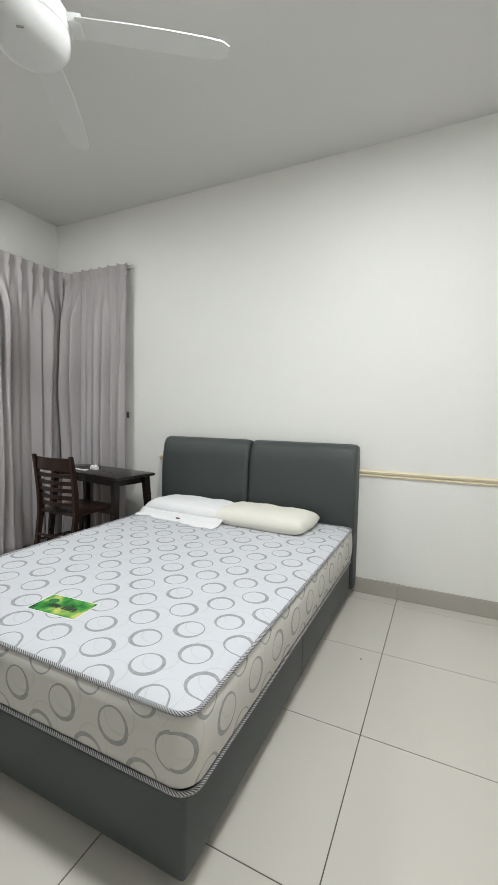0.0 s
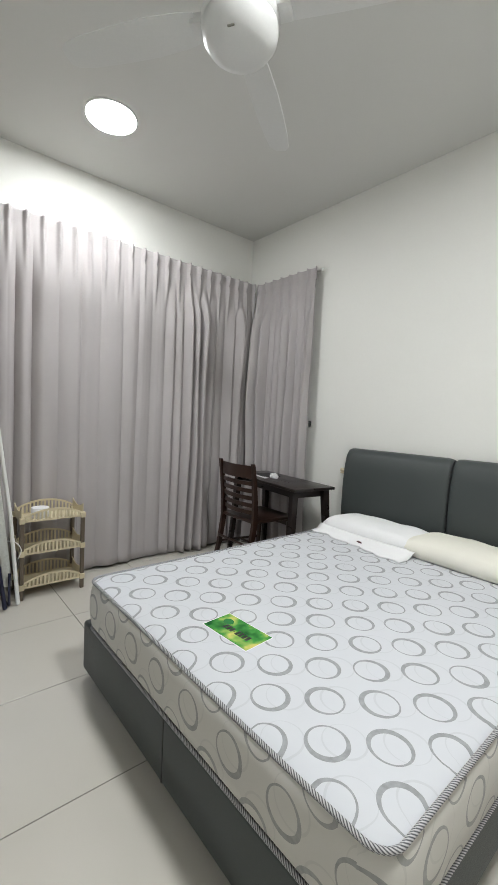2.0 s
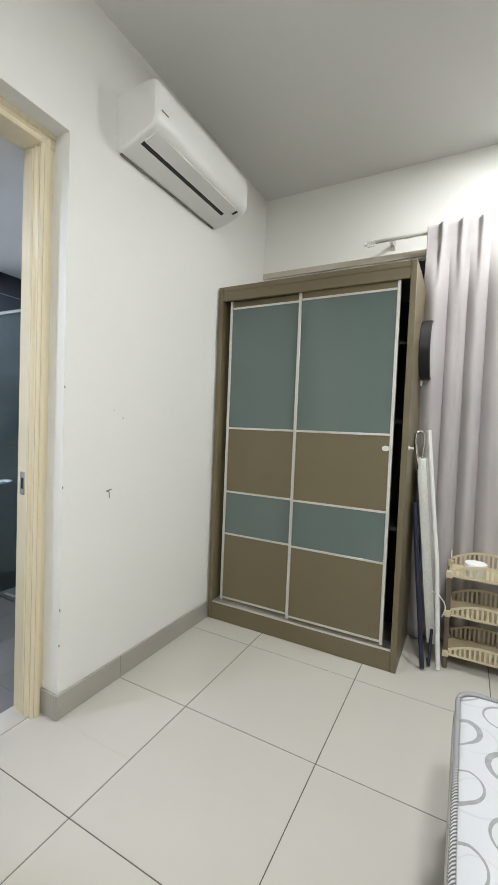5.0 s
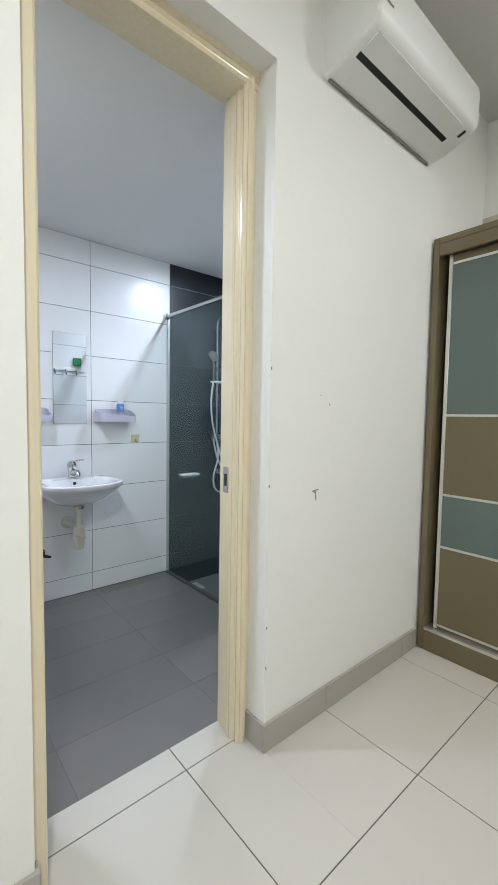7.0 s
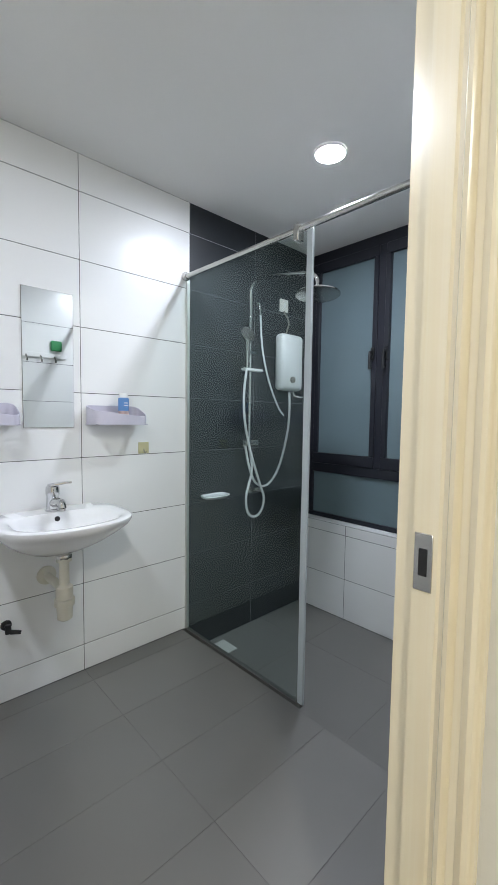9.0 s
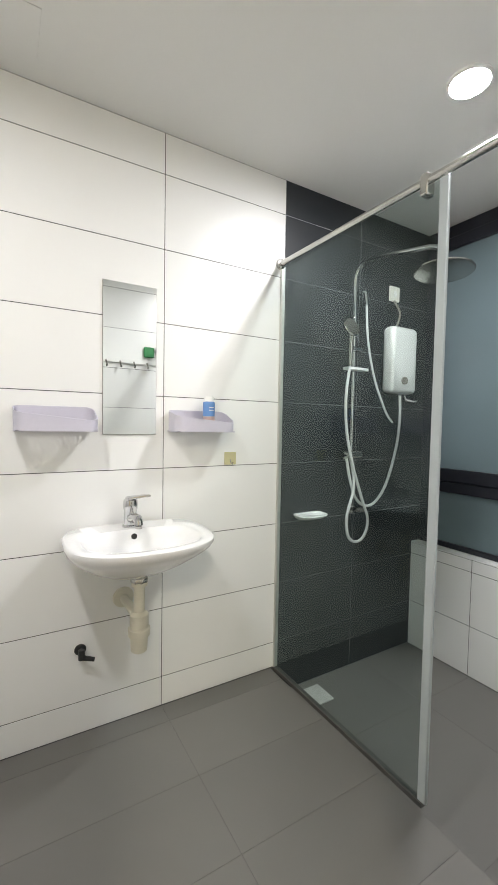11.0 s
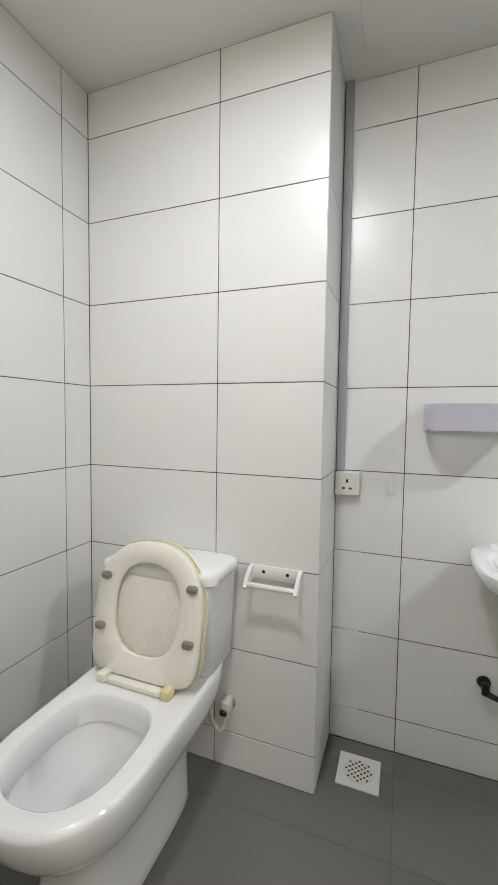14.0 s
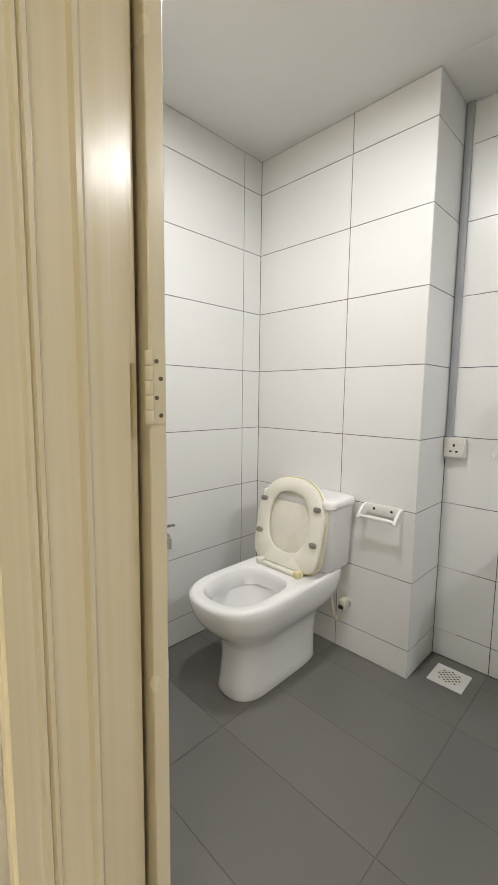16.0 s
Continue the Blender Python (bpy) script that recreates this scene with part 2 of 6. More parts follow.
GREEN_GLASS = mat("back_painted_glass", (0.125, 0.165, 0.152), 0.09, vary=0.05, scale=2, grain=0.01, rvary=0.02)
ALU = mat("brushed_aluminium", (0.72, 0.71, 0.68), 0.35, 0.85, grain=0.05, fine=200)
CHROME = mat("chrome", (0.60, 0.60, 0.60), 0.10, 1.0, vary=0.03, rvary=0.03)
STEEL = mat("satin_steel", (0.55, 0.54, 0.51), 0.25, 1.0, vary=0.05)
WHITE_PLASTIC = mat("white_plastic", (0.80, 0.80, 0.78), 0.35, vary=0.02)
WARM_PLASTIC = mat("warm_white_plastic", (0.76, 0.74, 0.67), 0.38, vary=0.03)
PALE_METAL = mat("white_lacquered_metal", (0.74, 0.74, 0.73), 0.36, vary=0.02)
BEIGE_PLASTIC = mat("beige_plastic", (0.62, 0.54, 0.37), 0.42, vary=0.04)
BROWN_PLASTIC = mat("brown_plastic", (0.135, 0.105, 0.075), 0.45, vary=0.05)
BLACK = mat("black_plastic", (0.012, 0.012, 0.013), 0.45)
NAVY = mat("navy_metal", (0.02, 0.022, 0.05), 0.4)
CERAMIC = mat("white_ceramic", (0.83, 0.83, 0.83), 0.07, vary=0.01, rvary=0.02, coat=0.4)
SEAT_PLASTIC = mat("yellowed_seat_plastic", (0.82, 0.80, 0.72), 0.28, vary=0.04)
YELLOWED = mat("yellowed_rim", (0.70, 0.62, 0.36), 0.4, vary=0.08)
PVC = mat("aged_pvc", (0.66, 0.63, 0.53), 0.42, vary=0.08, scale=20)
BUFFER = mat("grey_rubber", (0.25, 0.235, 0.205), 0.7)
LILAC = mat("lilac_plastic", (0.54, 0.52, 0.60), 0.45, vary=0.03)
MIRROR, _n, _l, _b = node_mat("mirror_silver")
_b.inputs["Base Color"].default_value, _b.inputs["Metallic"].default_value, _b.inputs["Roughness"].default_value = (0.80, 0.82, 0.80, 1), 1.0, 0.015
SHOWER_GLASS = glass_mat("shower_glass", (0.84, 0.885, 0.875))
CLEAR_GLASS = glass_mat("clear_glass", (0.9, 0.93, 0.93))
FROSTED = mat("frosted_pane", (0.135, 0.185, 0.205), 0.32, vary=0.10, scale=3, grain=0.04, fine=300, bump=0.1)
WINDOW_FRAME = mat("dark_window_frame", (0.016, 0.017, 0.024), 0.4, vary=0.06)
TRUNKING = mat("grey_trunking", (0.42, 0.44, 0.47), 0.4, vary=0.03)
IRON_COVER = mat("checked_cover", (0.68, 0.69, 0.66), 0.8, vary=0.15, scale=60, grain=0.2, fine=200, bump=0.4)
NIGHT = mat("night_backdrop", (0.004, 0.005, 0.008), 1.0)

# ---- mesh helpers ----


def mesh_of(bm, name):
    me = bpy.data.meshes.new(name)
    bm.normal_update()
    bm.to_mesh(me)
    bm.free()
    return me


def smooth(ob, angle=40):
    me = ob.data
    for p in me.polygons:
        p.use_smooth = True
    me.set_sharp_from_angle(angle=radians(angle))
    return ob


def part(name, bm, material, parent=None, label="", soft=40):
    """One mesh object, under its thing or on its own."""
    ob = new(name, mesh_of(bm, name))
    ob.data.materials.append(material)
    if soft:
        smooth(ob, soft)
    if parent is not None:
        ob.parent = parent
    if label:
        ob["label"] = label
    return ob


def thing(name, label, category, group="", kind="", at=None):
    ob = new(name)
    ob.empty_display_size = 0.1
    if at is not None:
        ob.matrix_basis = at
    return tagged(ob, label, category, group, kind)


def box(bm, x0, x1, y0, y1, z0, z1, bevel=0.0, seg=1):
    m = Matrix.LocRotScale(((x0 + x1) / 2, (y0 + y1) / 2, (z0 + z1) / 2), None, (abs(x1 - x0), abs(y1 - y0), abs(z1 - z0)))
    vs = bmesh.ops.create_cube(bm, size=1, matrix=m)["verts"]
    if bevel:
        es = list({e for v in vs for e in v.link_edges})
        bmesh.ops.bevel(bm, geom=es, offset=bevel, segments=seg, affect="EDGES", profile=0.5)
    return bm


def boxes(*rows, bevel=0.0, seg=1):
    bm = bmesh.new()
    for r in rows:
        box(bm, *r, bevel=bevel, seg=seg)
    return bm


def ring_verts(bm, pts):
    return [bm.verts.new(p) for p in pts]


def skin(bm, loops, close=True, cap0=True, cap1=True):
    """Quads between successive loops of equal count."""
    rows = [ring_verts(bm, lp) for lp in loops]
    n = len(rows[0])
    for a, c in zip(rows, rows[1:]):
        for i in range(n if close else n - 1):
            j = (i + 1) % n
            bm.faces.new((a[i], a[j], c[j], c[i]))
    if cap0:
        bm.faces.new(rows[0][::-1])
    if cap1:
        bm.faces.new(rows[-1])
    return rows


def tube(bm, pts, r, seg=10, caps=True):
    """A round tube along points; r is one radius or one a point."""
    pts = [Vector(p) for p in pts]
    rs = r if isinstance(r, (list, tuple)) else [r] * len(pts)
    loops, up = [], None
    for i, p in enumerate(pts):
        d = (pts[min(i + 1, len(pts) - 1)] - pts[max(i - 1, 0)]).normalized()
        if up is None:
            up = Vector((0, 0, 1)) if abs(d.z) < 0.9 else Vector((1, 0, 0))
        side = d.cross(up).normalized()
        up = side.cross(d).normalized()
        loops.append([p + (side * math.cos(2 * math.pi * k / seg) + up * math.sin(2 * math.pi * k / seg)) * rs[i] for k in range(seg)])
    skin(bm, loops, True, caps, caps)
    bmesh.ops.recalc_face_normals(bm, faces=bm.faces)
    return bm


def spline(pts, n=8):
    """Catmull-Rom through points."""
    pts = [Vector(p) for p in pts]
    out = []
    for i in range(len(pts) - 1):
        p0, p1, p2, p3 = pts[max(i - 1, 0)], pts[i], pts[i + 1], pts[min(i + 2, len(pts) - 1)]
        for k in range(n):
            t = k / n
            out.append(0.5 * (2 * p1 + (p2 - p0) * t + (2 * p0 - 5 * p1 + 4 * p2 - p3) * t * t + (3 * p1 - p0 - 3 * p2 + p3) * t ** 3))
    return out + [pts[-1]]


def lathe(bm, profile, seg=24, m=None):
    """Turn (radius, height) pairs about z."""
    m = m or Matrix()
    loops = [[m @ Vector((max(r, 1e-4) * math.cos(2 * math.pi * k / seg), max(r, 1e-4) * math.sin(2 * math.pi * k / seg), z)) for k in range(seg)] for r, z in profile]
    skin(bm, loops)
    bmesh.ops.recalc_face_normals(bm, faces=bm.faces)
    return bm


def prism(bm, outline, a0, a1, axis):
    """An outline extruded along an axis. axis x: outline (y, z); y: (x, z); z: (x, y)."""
    def at(p, a):
        return {"x": (a, p[0], p[1]), "y": (p[0], a, p[1]), "z": (p[0], p[1], a)}[axis]
    skin(bm, [[at(p, a0) for p in outline], [at(p, a1) for p in outline]])
    bmesh.ops.recalc_face_normals(bm, faces=bm.faces)
    return bm


TILES = {}


def tile_piece(w, h, t, ch):
    key = (round(w, 3), round(h, 3), t, ch)
    if key not in TILES:
        bm = bmesh.new()
        def rect(i, z):
            return [(-w / 2 + i, -h / 2 + i, z), (w / 2 - i, -h / 2 + i, z), (w / 2 - i, h / 2 - i, z), (-w / 2 + i, h / 2 - i, z)]
        skin(bm, [rect(0, -t), rect(0, -ch), rect(ch, 0)], cap0=False)
        TILES[key] = mesh_of(bm, "tile")
    return TILES[key]


def lay_tiles(parent, material, us, vs, origin, u_dir, v_dir, gap=0.003, t=0.008, ch=0.0007, skip=None, name="tile"):
    """Tiles between successive joint lines us and vs on a plane; pieces share meshes."""
    u_dir, v_dir, origin = Vector(u_dir), Vector(v_dir), Vector(origin)
    n_dir = u_dir.cross(v_dir)
    rot = Matrix((u_dir, v_dir, n_dir)).transposed().to_4x4()
    for u0, u1 in zip(us, us[1:]):
        for v0, v1 in zip(vs, vs[1:]):
            uc, vc = (u0 + u1) / 2, (v0 + v1) / 2
            if skip and skip(uc, vc):
                continue
            me = tile_piece(u1 - u0 - gap, v1 - v0 - gap, t, ch)
            if not me.materials:
                me.materials.append(material)
            ob = new(name, me)
            ob.matrix_basis = Matrix.Translation(origin + u_dir * uc + v_dir * vc) @ rot
            ob.parent = parent
            if me.materials[0] != material:
                ob.material_slots[0].link = "OBJECT"
                ob.material_slots[0].material = material


# ---- structure: bedroom ----
CEIL, BCEIL, ZB, ZS = 2.97, 2.37, -0.02, -0.165
WX, NY, EX, SY, SB = -3.43, 2.84, 1.05, -0.676, -0.905
DX0, DX1, DH = -1.696, -0.942, 2.385

floor = tagged(part("floor", boxes((WX, EX, SY, NY, -0.15, -0.0015), (DX0, DX1, SB, SY, -0.15, -0.0015)), FLOOR_GROUT, soft=0), "bedroom floor of polished beige porcelain tiles with dark joints", "floor", kind="structure")
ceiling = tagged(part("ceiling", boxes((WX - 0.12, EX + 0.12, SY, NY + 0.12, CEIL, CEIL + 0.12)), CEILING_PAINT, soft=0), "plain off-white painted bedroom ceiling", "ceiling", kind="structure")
wall_north = tagged(part("wall_north", boxes((WX - 0.12, EX + 0.12, NY, NY + 0.12, -0.15, CEIL)), PAINT, soft=0), "off-white painted wall behind the bed", "wall", kind="structure")
wall_east = tagged(part("wall_east", boxes((EX, EX + 0.12, SY, NY, -0.15, CEIL)), PAINT, soft=0), "plain off-white painted bedroom wall", "wall", kind="structure")
# the window opening behind wardrobe and curtain
WY0, WY1, WZ0, WZ1 = -0.60, 2.62, 0.45, 2.368
wall_west = tagged(part("wall_west", boxes((WX - 0.12, WX, SY, WY0, -0.15, CEIL), (WX - 0.12, WX, WY1, NY, -0.15, CEIL), (WX - 0.12, WX, WY0, WY1, -0.15, WZ0), (WX - 0.12, WX, WY0, WY1, WZ1, CEIL)), PAINT, soft=0), "off-white painted wall above the curtained window", "wall", kind="structure")
wall_south = tagged(part("wall_south", boxes((WX - 0.12, DX0, SB, SY, -0.2, CEIL + 0.12), (DX1, EX + 0.12, SB, SY, -0.2, CEIL + 0.12), (DX0, DX1, SB, SY, DH, CEIL + 0.12)), PAINT, soft=0), "off-white painted wall with scuff marks and a bathroom doorway", "wall", kind="structure")
w = thing("window_1", "dark-framed bedroom window hidden behind a closed curtain", "window", kind="structure")
part("window_frame", boxes((WX - 0.09, WX - 0.04, WY0, WY1, WZ0, WZ0 + 0.06), (WX - 0.09, WX - 0.04, WY0, WY1, WZ1 - 0.06, WZ1), *[(WX - 0.09, WX - 0.04, y, y + 0.06, WZ0 + 0.06, WZ1 - 0.06) for y in (WY0, 0.47, 1.58, WY1 - 0.06)]), WINDOW_FRAME, w, soft=0)
for y0, y1 in ((WY0 + 0.06, 0.47), (0.53, 1.58), (1.64, WY1 - 0.06)):
    part("pane", boxes((WX - 0.07, WX - 0.064, y0, y1, WZ0 + 0.06, WZ1 - 0.06)), CLEAR_GLASS, w, soft=0)

# chair-rail moulding along the north wall
bm = bmesh.new()
prism(bm, [(NY - d, z) for d, z in ((0, 0.811), (0.010, 0.811), (0.012, 0.818), (0.007, 0.822), (0.007, 0.828), (0.016, 0.834), (0.018, 0.844), (0.010, 0.850), (0.004, 0.852), (0, 0.855))], -2.195, EX, "x")
tagged(part("trim", bm, CREAM, soft=25), "narrow cream moulded chair rail along the wall", "trim", kind="structure")

tagged(part("trim", boxes((WX, WX + 0.014, SY + 0.001, 0.48, 2.376, 2.418), bevel=0.002), mat("greyed_timber", (0.50, 0.455, 0.38), 0.5, vary=0.06)), "narrow greyed timber strip on the wall over the wardrobe", "trim", kind="structure")

skirt = thing("baseboard", "beige tile skirting along the bedroom walls", "skirting", kind="structure")


def skirting_run(a0, a1, first, place):
    xs = [a0] + [x for x in (first + 0.6 * k for k in range(-8, 9)) if a0 + 0.02 < x < a1 - 0.02] + [a1]
    for p, q in zip(xs, xs[1:]):
        part("skirting_tile", place(p + 0.001, q - 0.001), SKIRTING, skirt, soft=0)


skirting_run(WX, EX, -0.237, lambda p, q: boxes((p, q, NY - 0.012, NY, 0, 0.105), bevel=0.0015))
skirting_run(-2.79, DX0 + 0.012, -2.037, lambda p, q: boxes((p, q, SY, SY + 0.012, 0, 0.105), bevel=0.0015))
skirting_run(DX1 - 0.012, EX, -0.237, lambda p, q: boxes((p, q, SY, SY + 0.012, 0, 0.105), bevel=0.0015))
skirting_run(SY, NY, 0.333, lambda p, q: boxes((EX - 0.012, EX, p, q, 0, 0.105), bevel=0.0015))
part("skirting_tile", boxes((DX0, DX0 + 0.012, -0.782, SY, 0, 0.105), bevel=0.0015), SKIRTING, skirt, soft=0)
part("skirting_tile", boxes((DX1 - 0.012, DX1, -0.699, SY, 0, 0.105), bevel=0.0015), SKIRTING, skirt, soft=0)

# ---- structure: bathroom ----
BX0, BX1, BY, DUX, DUY, GX, KX, KZ = -3.43, 0.006, -2.485, -0.885, -2.205, -2.31, -3.33, 0.487
bfloor = tagged(part("bathroom_floor", boxes((-2.277, BX1, BY, SB, -0.2, ZB - 0.0012)), DARK_GROUT, soft=0), "matt dark grey tiled bathroom floor", "floor", kind="structure")
sfloor = tagged(part("shower_floor", boxes((KX, -2.285, BY, SB, -0.3, ZS - 0.0012)), DARK_GROUT, soft=0), "sunken dark grey tiled shower floor", "floor", kind="structure")
tagged(part("shower_kerb", boxes((-2.285, -2.277, BY, SB, ZS - 0.1, ZB - 0.001)), GREY_TILE, soft=0), "dark grey tiled step edge of the sunken shower", "kerb", kind="structure")
bceil = tagged(part("bathroom_ceiling", boxes((BX0 - 0.12, BX1 + 0.12, BY - 0.12, SB, BCEIL, BCEIL + 0.1)), BATH_CEILING, soft=0), "plain off-white bathroom ceiling", "ceiling", kind="structure")
G = 0.0012
wall_basin = tagged(part("wall_basin", boxes((DUX - 0.1, GX - 0.015, BY - 0.12, BY - G, -0.3, BCEIL)), WALL_GROUT, soft=0), "white tiled bathroom wall behind the wash basin", "wall", kind="structure")
wall_shower = tagged(part("wall_shower", boxes((GX - 0.015, BX0 - 0.12, BY - 0.12, BY - G, -0.3, BCEIL)), LIGHT_GROUT, soft=0), "glossy black tiled shower wall", "wall", kind="structure")
wall_duct = tagged(part("wall_duct", boxes((DUX + G, BX1 + 0.12, BY - 0.12, DUY - G, -0.3, BCEIL)), WALL_GROUT, soft=0), "white tiled pipe-duct wall behind the toilet", "wall", kind="structure")
wall_toilet = tagged(part("wall_toilet", boxes((BX1 + G, BX1 + 0.12, DUY - G, SB, -0.3, BCEIL)), WALL_GROUT, soft=0), "white tiled bathroom side wall beside the toilet", "wall", kind="structure")
wall_door = tagged(part("wall_door", boxes((DX0, BX0, SB - 0.01 + G, SB - 0.0005, -0.3, BCEIL), (DX1, BX1, SB - 0.01 + G, SB - 0.0005, -0.3, BCEIL)), WALL_GROUT, soft=0), "white tiled bathroom wall around the doorway", "wall", kind="structure")
wall_window = tagged(part("wall_window", boxes((BX0 - 0.12, KX - G, BY, SB, -0.3, KZ - 0.008), (BX0 - 0.12, BX0, -1.36, SB, KZ, BCEIL)), WALL_GROUT, soft=0), "low white tiled wall under the shower window", "wall", kind="structure")

# bathroom window
w = thing("window_2", "dark aluminium casement window with frosted panes above the shower", "window", kind="structure")
fx0, fx1, y0, y1 = BX0 - 0.03, -3.40, BY, -1.36
part("window_frame", boxes((fx0, fx1, y0, y1, 2.30, BCEIL), (fx0, fx1, y0, y1, KZ, KZ + 0.03), (fx0, fx1, y0, y0 + 0.05, KZ + 0.03, 2.30), (fx0, fx1, y1 - 0.05, y1, KZ + 0.03, 2.30), (fx0, fx1 + 0.002, y0 + 0.05, y1 - 0.05, 0.815, 0.88), (fx0, fx1 + 0.002, -1.945, -1.895, 0.88, 2.30), bevel=0.003), WINDOW_FRAME, w)
part("pane", boxes((-3.422, -3.416, y0 + 0.05, y1 - 0.05, KZ + 0.03, 0.815)), FROSTED, w, soft=0)
for s0, s1, hy in ((y0 + 0.05, -1.945, -1.968), (-1.895, y1 - 0.05, -1.874)):
    sash = part("sash", boxes((fx0 + 0.01, fx1 + 0.008, s0, s1, 0.88, 0.955), (fx0 + 0.01, fx1 + 0.008, s0, s1, 2.235, 2.30), (fx0 + 0.01, fx1 + 0.008, s0, s0 + 0.034, 0.955, 2.235), (fx0 + 0.01, fx1 + 0.008, s1 - 0.034, s1, 0.955, 2.235), bevel=0.003), WINDOW_FRAME, w)
    part("pane", boxes((-3.422, -3.416, s0 + 0.034, s1 - 0.034, 0.955, 2.235)), FROSTED, sash, soft=0)
    part("handle", tube(boxes((fx1 + 0.008, fx1 + 0.022, hy - 0.012, hy + 0.012, 1.58, 1.66), bevel=0.003), [(fx1 + 0.02, hy, 1.635), (fx1 + 0.045, hy, 1.63), (fx1 + 0.05, hy, 1.60), (fx1 + 0.048, hy, 1.52)], 0.009), BLACK, sash, "black lever handle")
part("window_sill", boxes((-3.4, KX, BY, SB, KZ - 0.008, KZ), bevel=0.002), WHITE_TILE, w)
tagged(part("backdrop", boxes((-14, -13.9, -12, 14, -6, 9)), NIGHT, soft=0), "plain dark night outside the windows", "backdrop", kind="structure")

# ---- doorway ----
d = thing("door_1", "cream gloss-painted door frame with its door folded back into the bathroom", "door", kind="structure")
FY0, FY1 = -0.900, -0.752  # frame depth


def jamb_outline(x_out, x_in, s):
    """Moulded jamb section: (x, y) points from the wall to the opening; s is +1 for the east jamb."""
    g = x_in
    return [(x_out, FY1 - 0.03), (x_out, FY1), (x_out + s * -0.010, FY1), (g + s * 0.040, FY1 - 0.004), (g + s * 0.030, FY1 - 0.002), (g + s * 0.024, FY1 - 0.012), (g + s * 0.016, FY1 - 0.014), (g + s * 0.012, FY1 - 0.006), (g + s * 0.004, FY1 - 0.012), (g, FY1 - 0.026), (g, FY1 - 0.10), (g + s * 0.014, FY1 - 0.103), (g + s * 0.014, FY0), (x_out, FY0)]


east, west = -0.984, -1.640
EAST_JAMB = [(DX1, FY0), (DX1, -0.70), (east + 0.012, -0.70), (east + 0.006, -0.704), (east + 0.006, -0.738), (east, -0.742), (east, -0.747), (east + 0.005, -0.750), (east, -0.753), (east, -0.759), (east + 0.006, -0.762), (east + 0.004, -0.806), (east - 0.004, -0.811), (east - 0.004, -0.818), (east + 0.003, -0.824), (east + 0.003, -0.884), (east + 0.012, -0.886), (east + 0.012, FY0)]
WEST_JAMB = [(DX0, FY0), (west - 0.012, FY0), (west - 0.012, -0.868), (west, -0.866), (west, -0.826), (west - 0.004, -0.822), (west - 0.004, -0.815), (west + 0.003, -0.811), (west + 0.005, -0.804), (west + 0.001, -0.798), (west - 0.005, -0.795), (west - 0.006, -0.783), (west - 0.001, -0.778), (west + 0.002, -0.771), (west - 0.002, -0.764), (west - 0.008, -0.761), (west - 0.014, -0.764), (west - 0.020, -0.758), (west - 0.030, -0.756), (west - 0.036, -0.768), (DX0, -0.772)]
for outline in (EAST_JAMB, WEST_JAMB):
    bm = bmesh.new()
    prism(bm, outline, 0.0, DH, "z")
    part("jamb", bm, HIGHLIGHT_CREAM, d, soft=30)
bm = bmesh.new()
prism(bm, [(p[1], DH - (abs(p[0] - DX0))) for p in jamb_outline(DX0, west, -1)], DX0 + 0.002, DX1 - 0.002, "x")
part("head", bm, HIGHLIGHT_CREAM, d, soft=30)
part("strike_plate", boxes((west - 0.001, west + 0.002, -0.863, -0.833, 0.93, 1.025), bevel=0.0008), STEEL, d, "steel strike plate")
part("strike_hole", boxes((west + 0.0015, west + 0.0026, -0.855, -0.841, 0.955, 1.0)), BLACK, d, soft=0)
# leaf folded back against the bathroom wall
leaf = part("door_leaf", boxes((0, 0.60, -0.028, 0, 0.0, 2.30), bevel=0.002), CREAM, d)
leaf.matrix_basis = pose(east - 0.012, -0.908, 0.012, 0, 0, -7)
part("hinge_leaf", boxes((-0.0016, 0.0005, -0.0265, -0.003, 1.115, 1.225), bevel=0.0005), CREAM, leaf, "painted-over steel hinge")
for k, (yy, zz) in enumerate(((-0.011, 1.21), (-0.018, 1.184), (-0.011, 1.155), (-0.018, 1.128))):
    bm = bmesh.new()
    lathe(bm, [(0.0035, 0), (0.0035, 0.0006), (0.001, 0.0006)], 10, Matrix.Translation((-0.0016, yy, zz)) @ Matrix.Rotation(radians(-90), 4, "Y"))
    part("screw", bm, BROWN_PLASTIC, leaf)
for k in range(5):
    bm = bmesh.new()
    lathe(bm, [(0.0062, 0.0006), (0.0068, 0.0018), (0.0068, 0.0200), (0.0062, 0.0212)], 12, Matrix.Translation((-0.005, 0.003, 1.115 + 0.022 * k)))
    part("hinge_knuckle", bm, CREAM, leaf)

# ---- lamps ----


def ceiling_lamp(x, y, z, r, strength, tint, label):
    t = thing("ceiling_light", label, "light", at=Matrix.Translation((x, y, z)))
    part("rim", lathe(bmesh.new(), [(r + 0.012, 0.0), (r + 0.012, -0.006), (r + 0.004, -0.011), (r, -0.006), (r, 0.0)], 48), WHITE_PLASTIC, t)
    part("diffuser", lathe(bmesh.new(), [(r, -0.002), (r, -0.007), (r * 0.5, -0.009), (0.001, -0.0095)], 48), glow("lamp_glow", tint, strength), t, "bright white round diffuser")


ceiling_lamp(-2.728, 1.118, CEIL, 0.142, BEDROOM_LAMP * 0.74, BEDROOM_TINT, "round flush white ceiling downlight, switched on, in the bedroom")
ceiling_lamp(-0.28, 1.118, CEIL, 0.142, BEDROOM_LAMP * 1.30, BEDROOM_TINT, "round flush white ceiling downlight, switched on, in the bedroom")
ceiling_lamp(-2.517, -1.698, BCEIL, 0.060, BATH_LAMP * 1.28, BATH_TINT, "small round white downlight, switched on, over the shower")
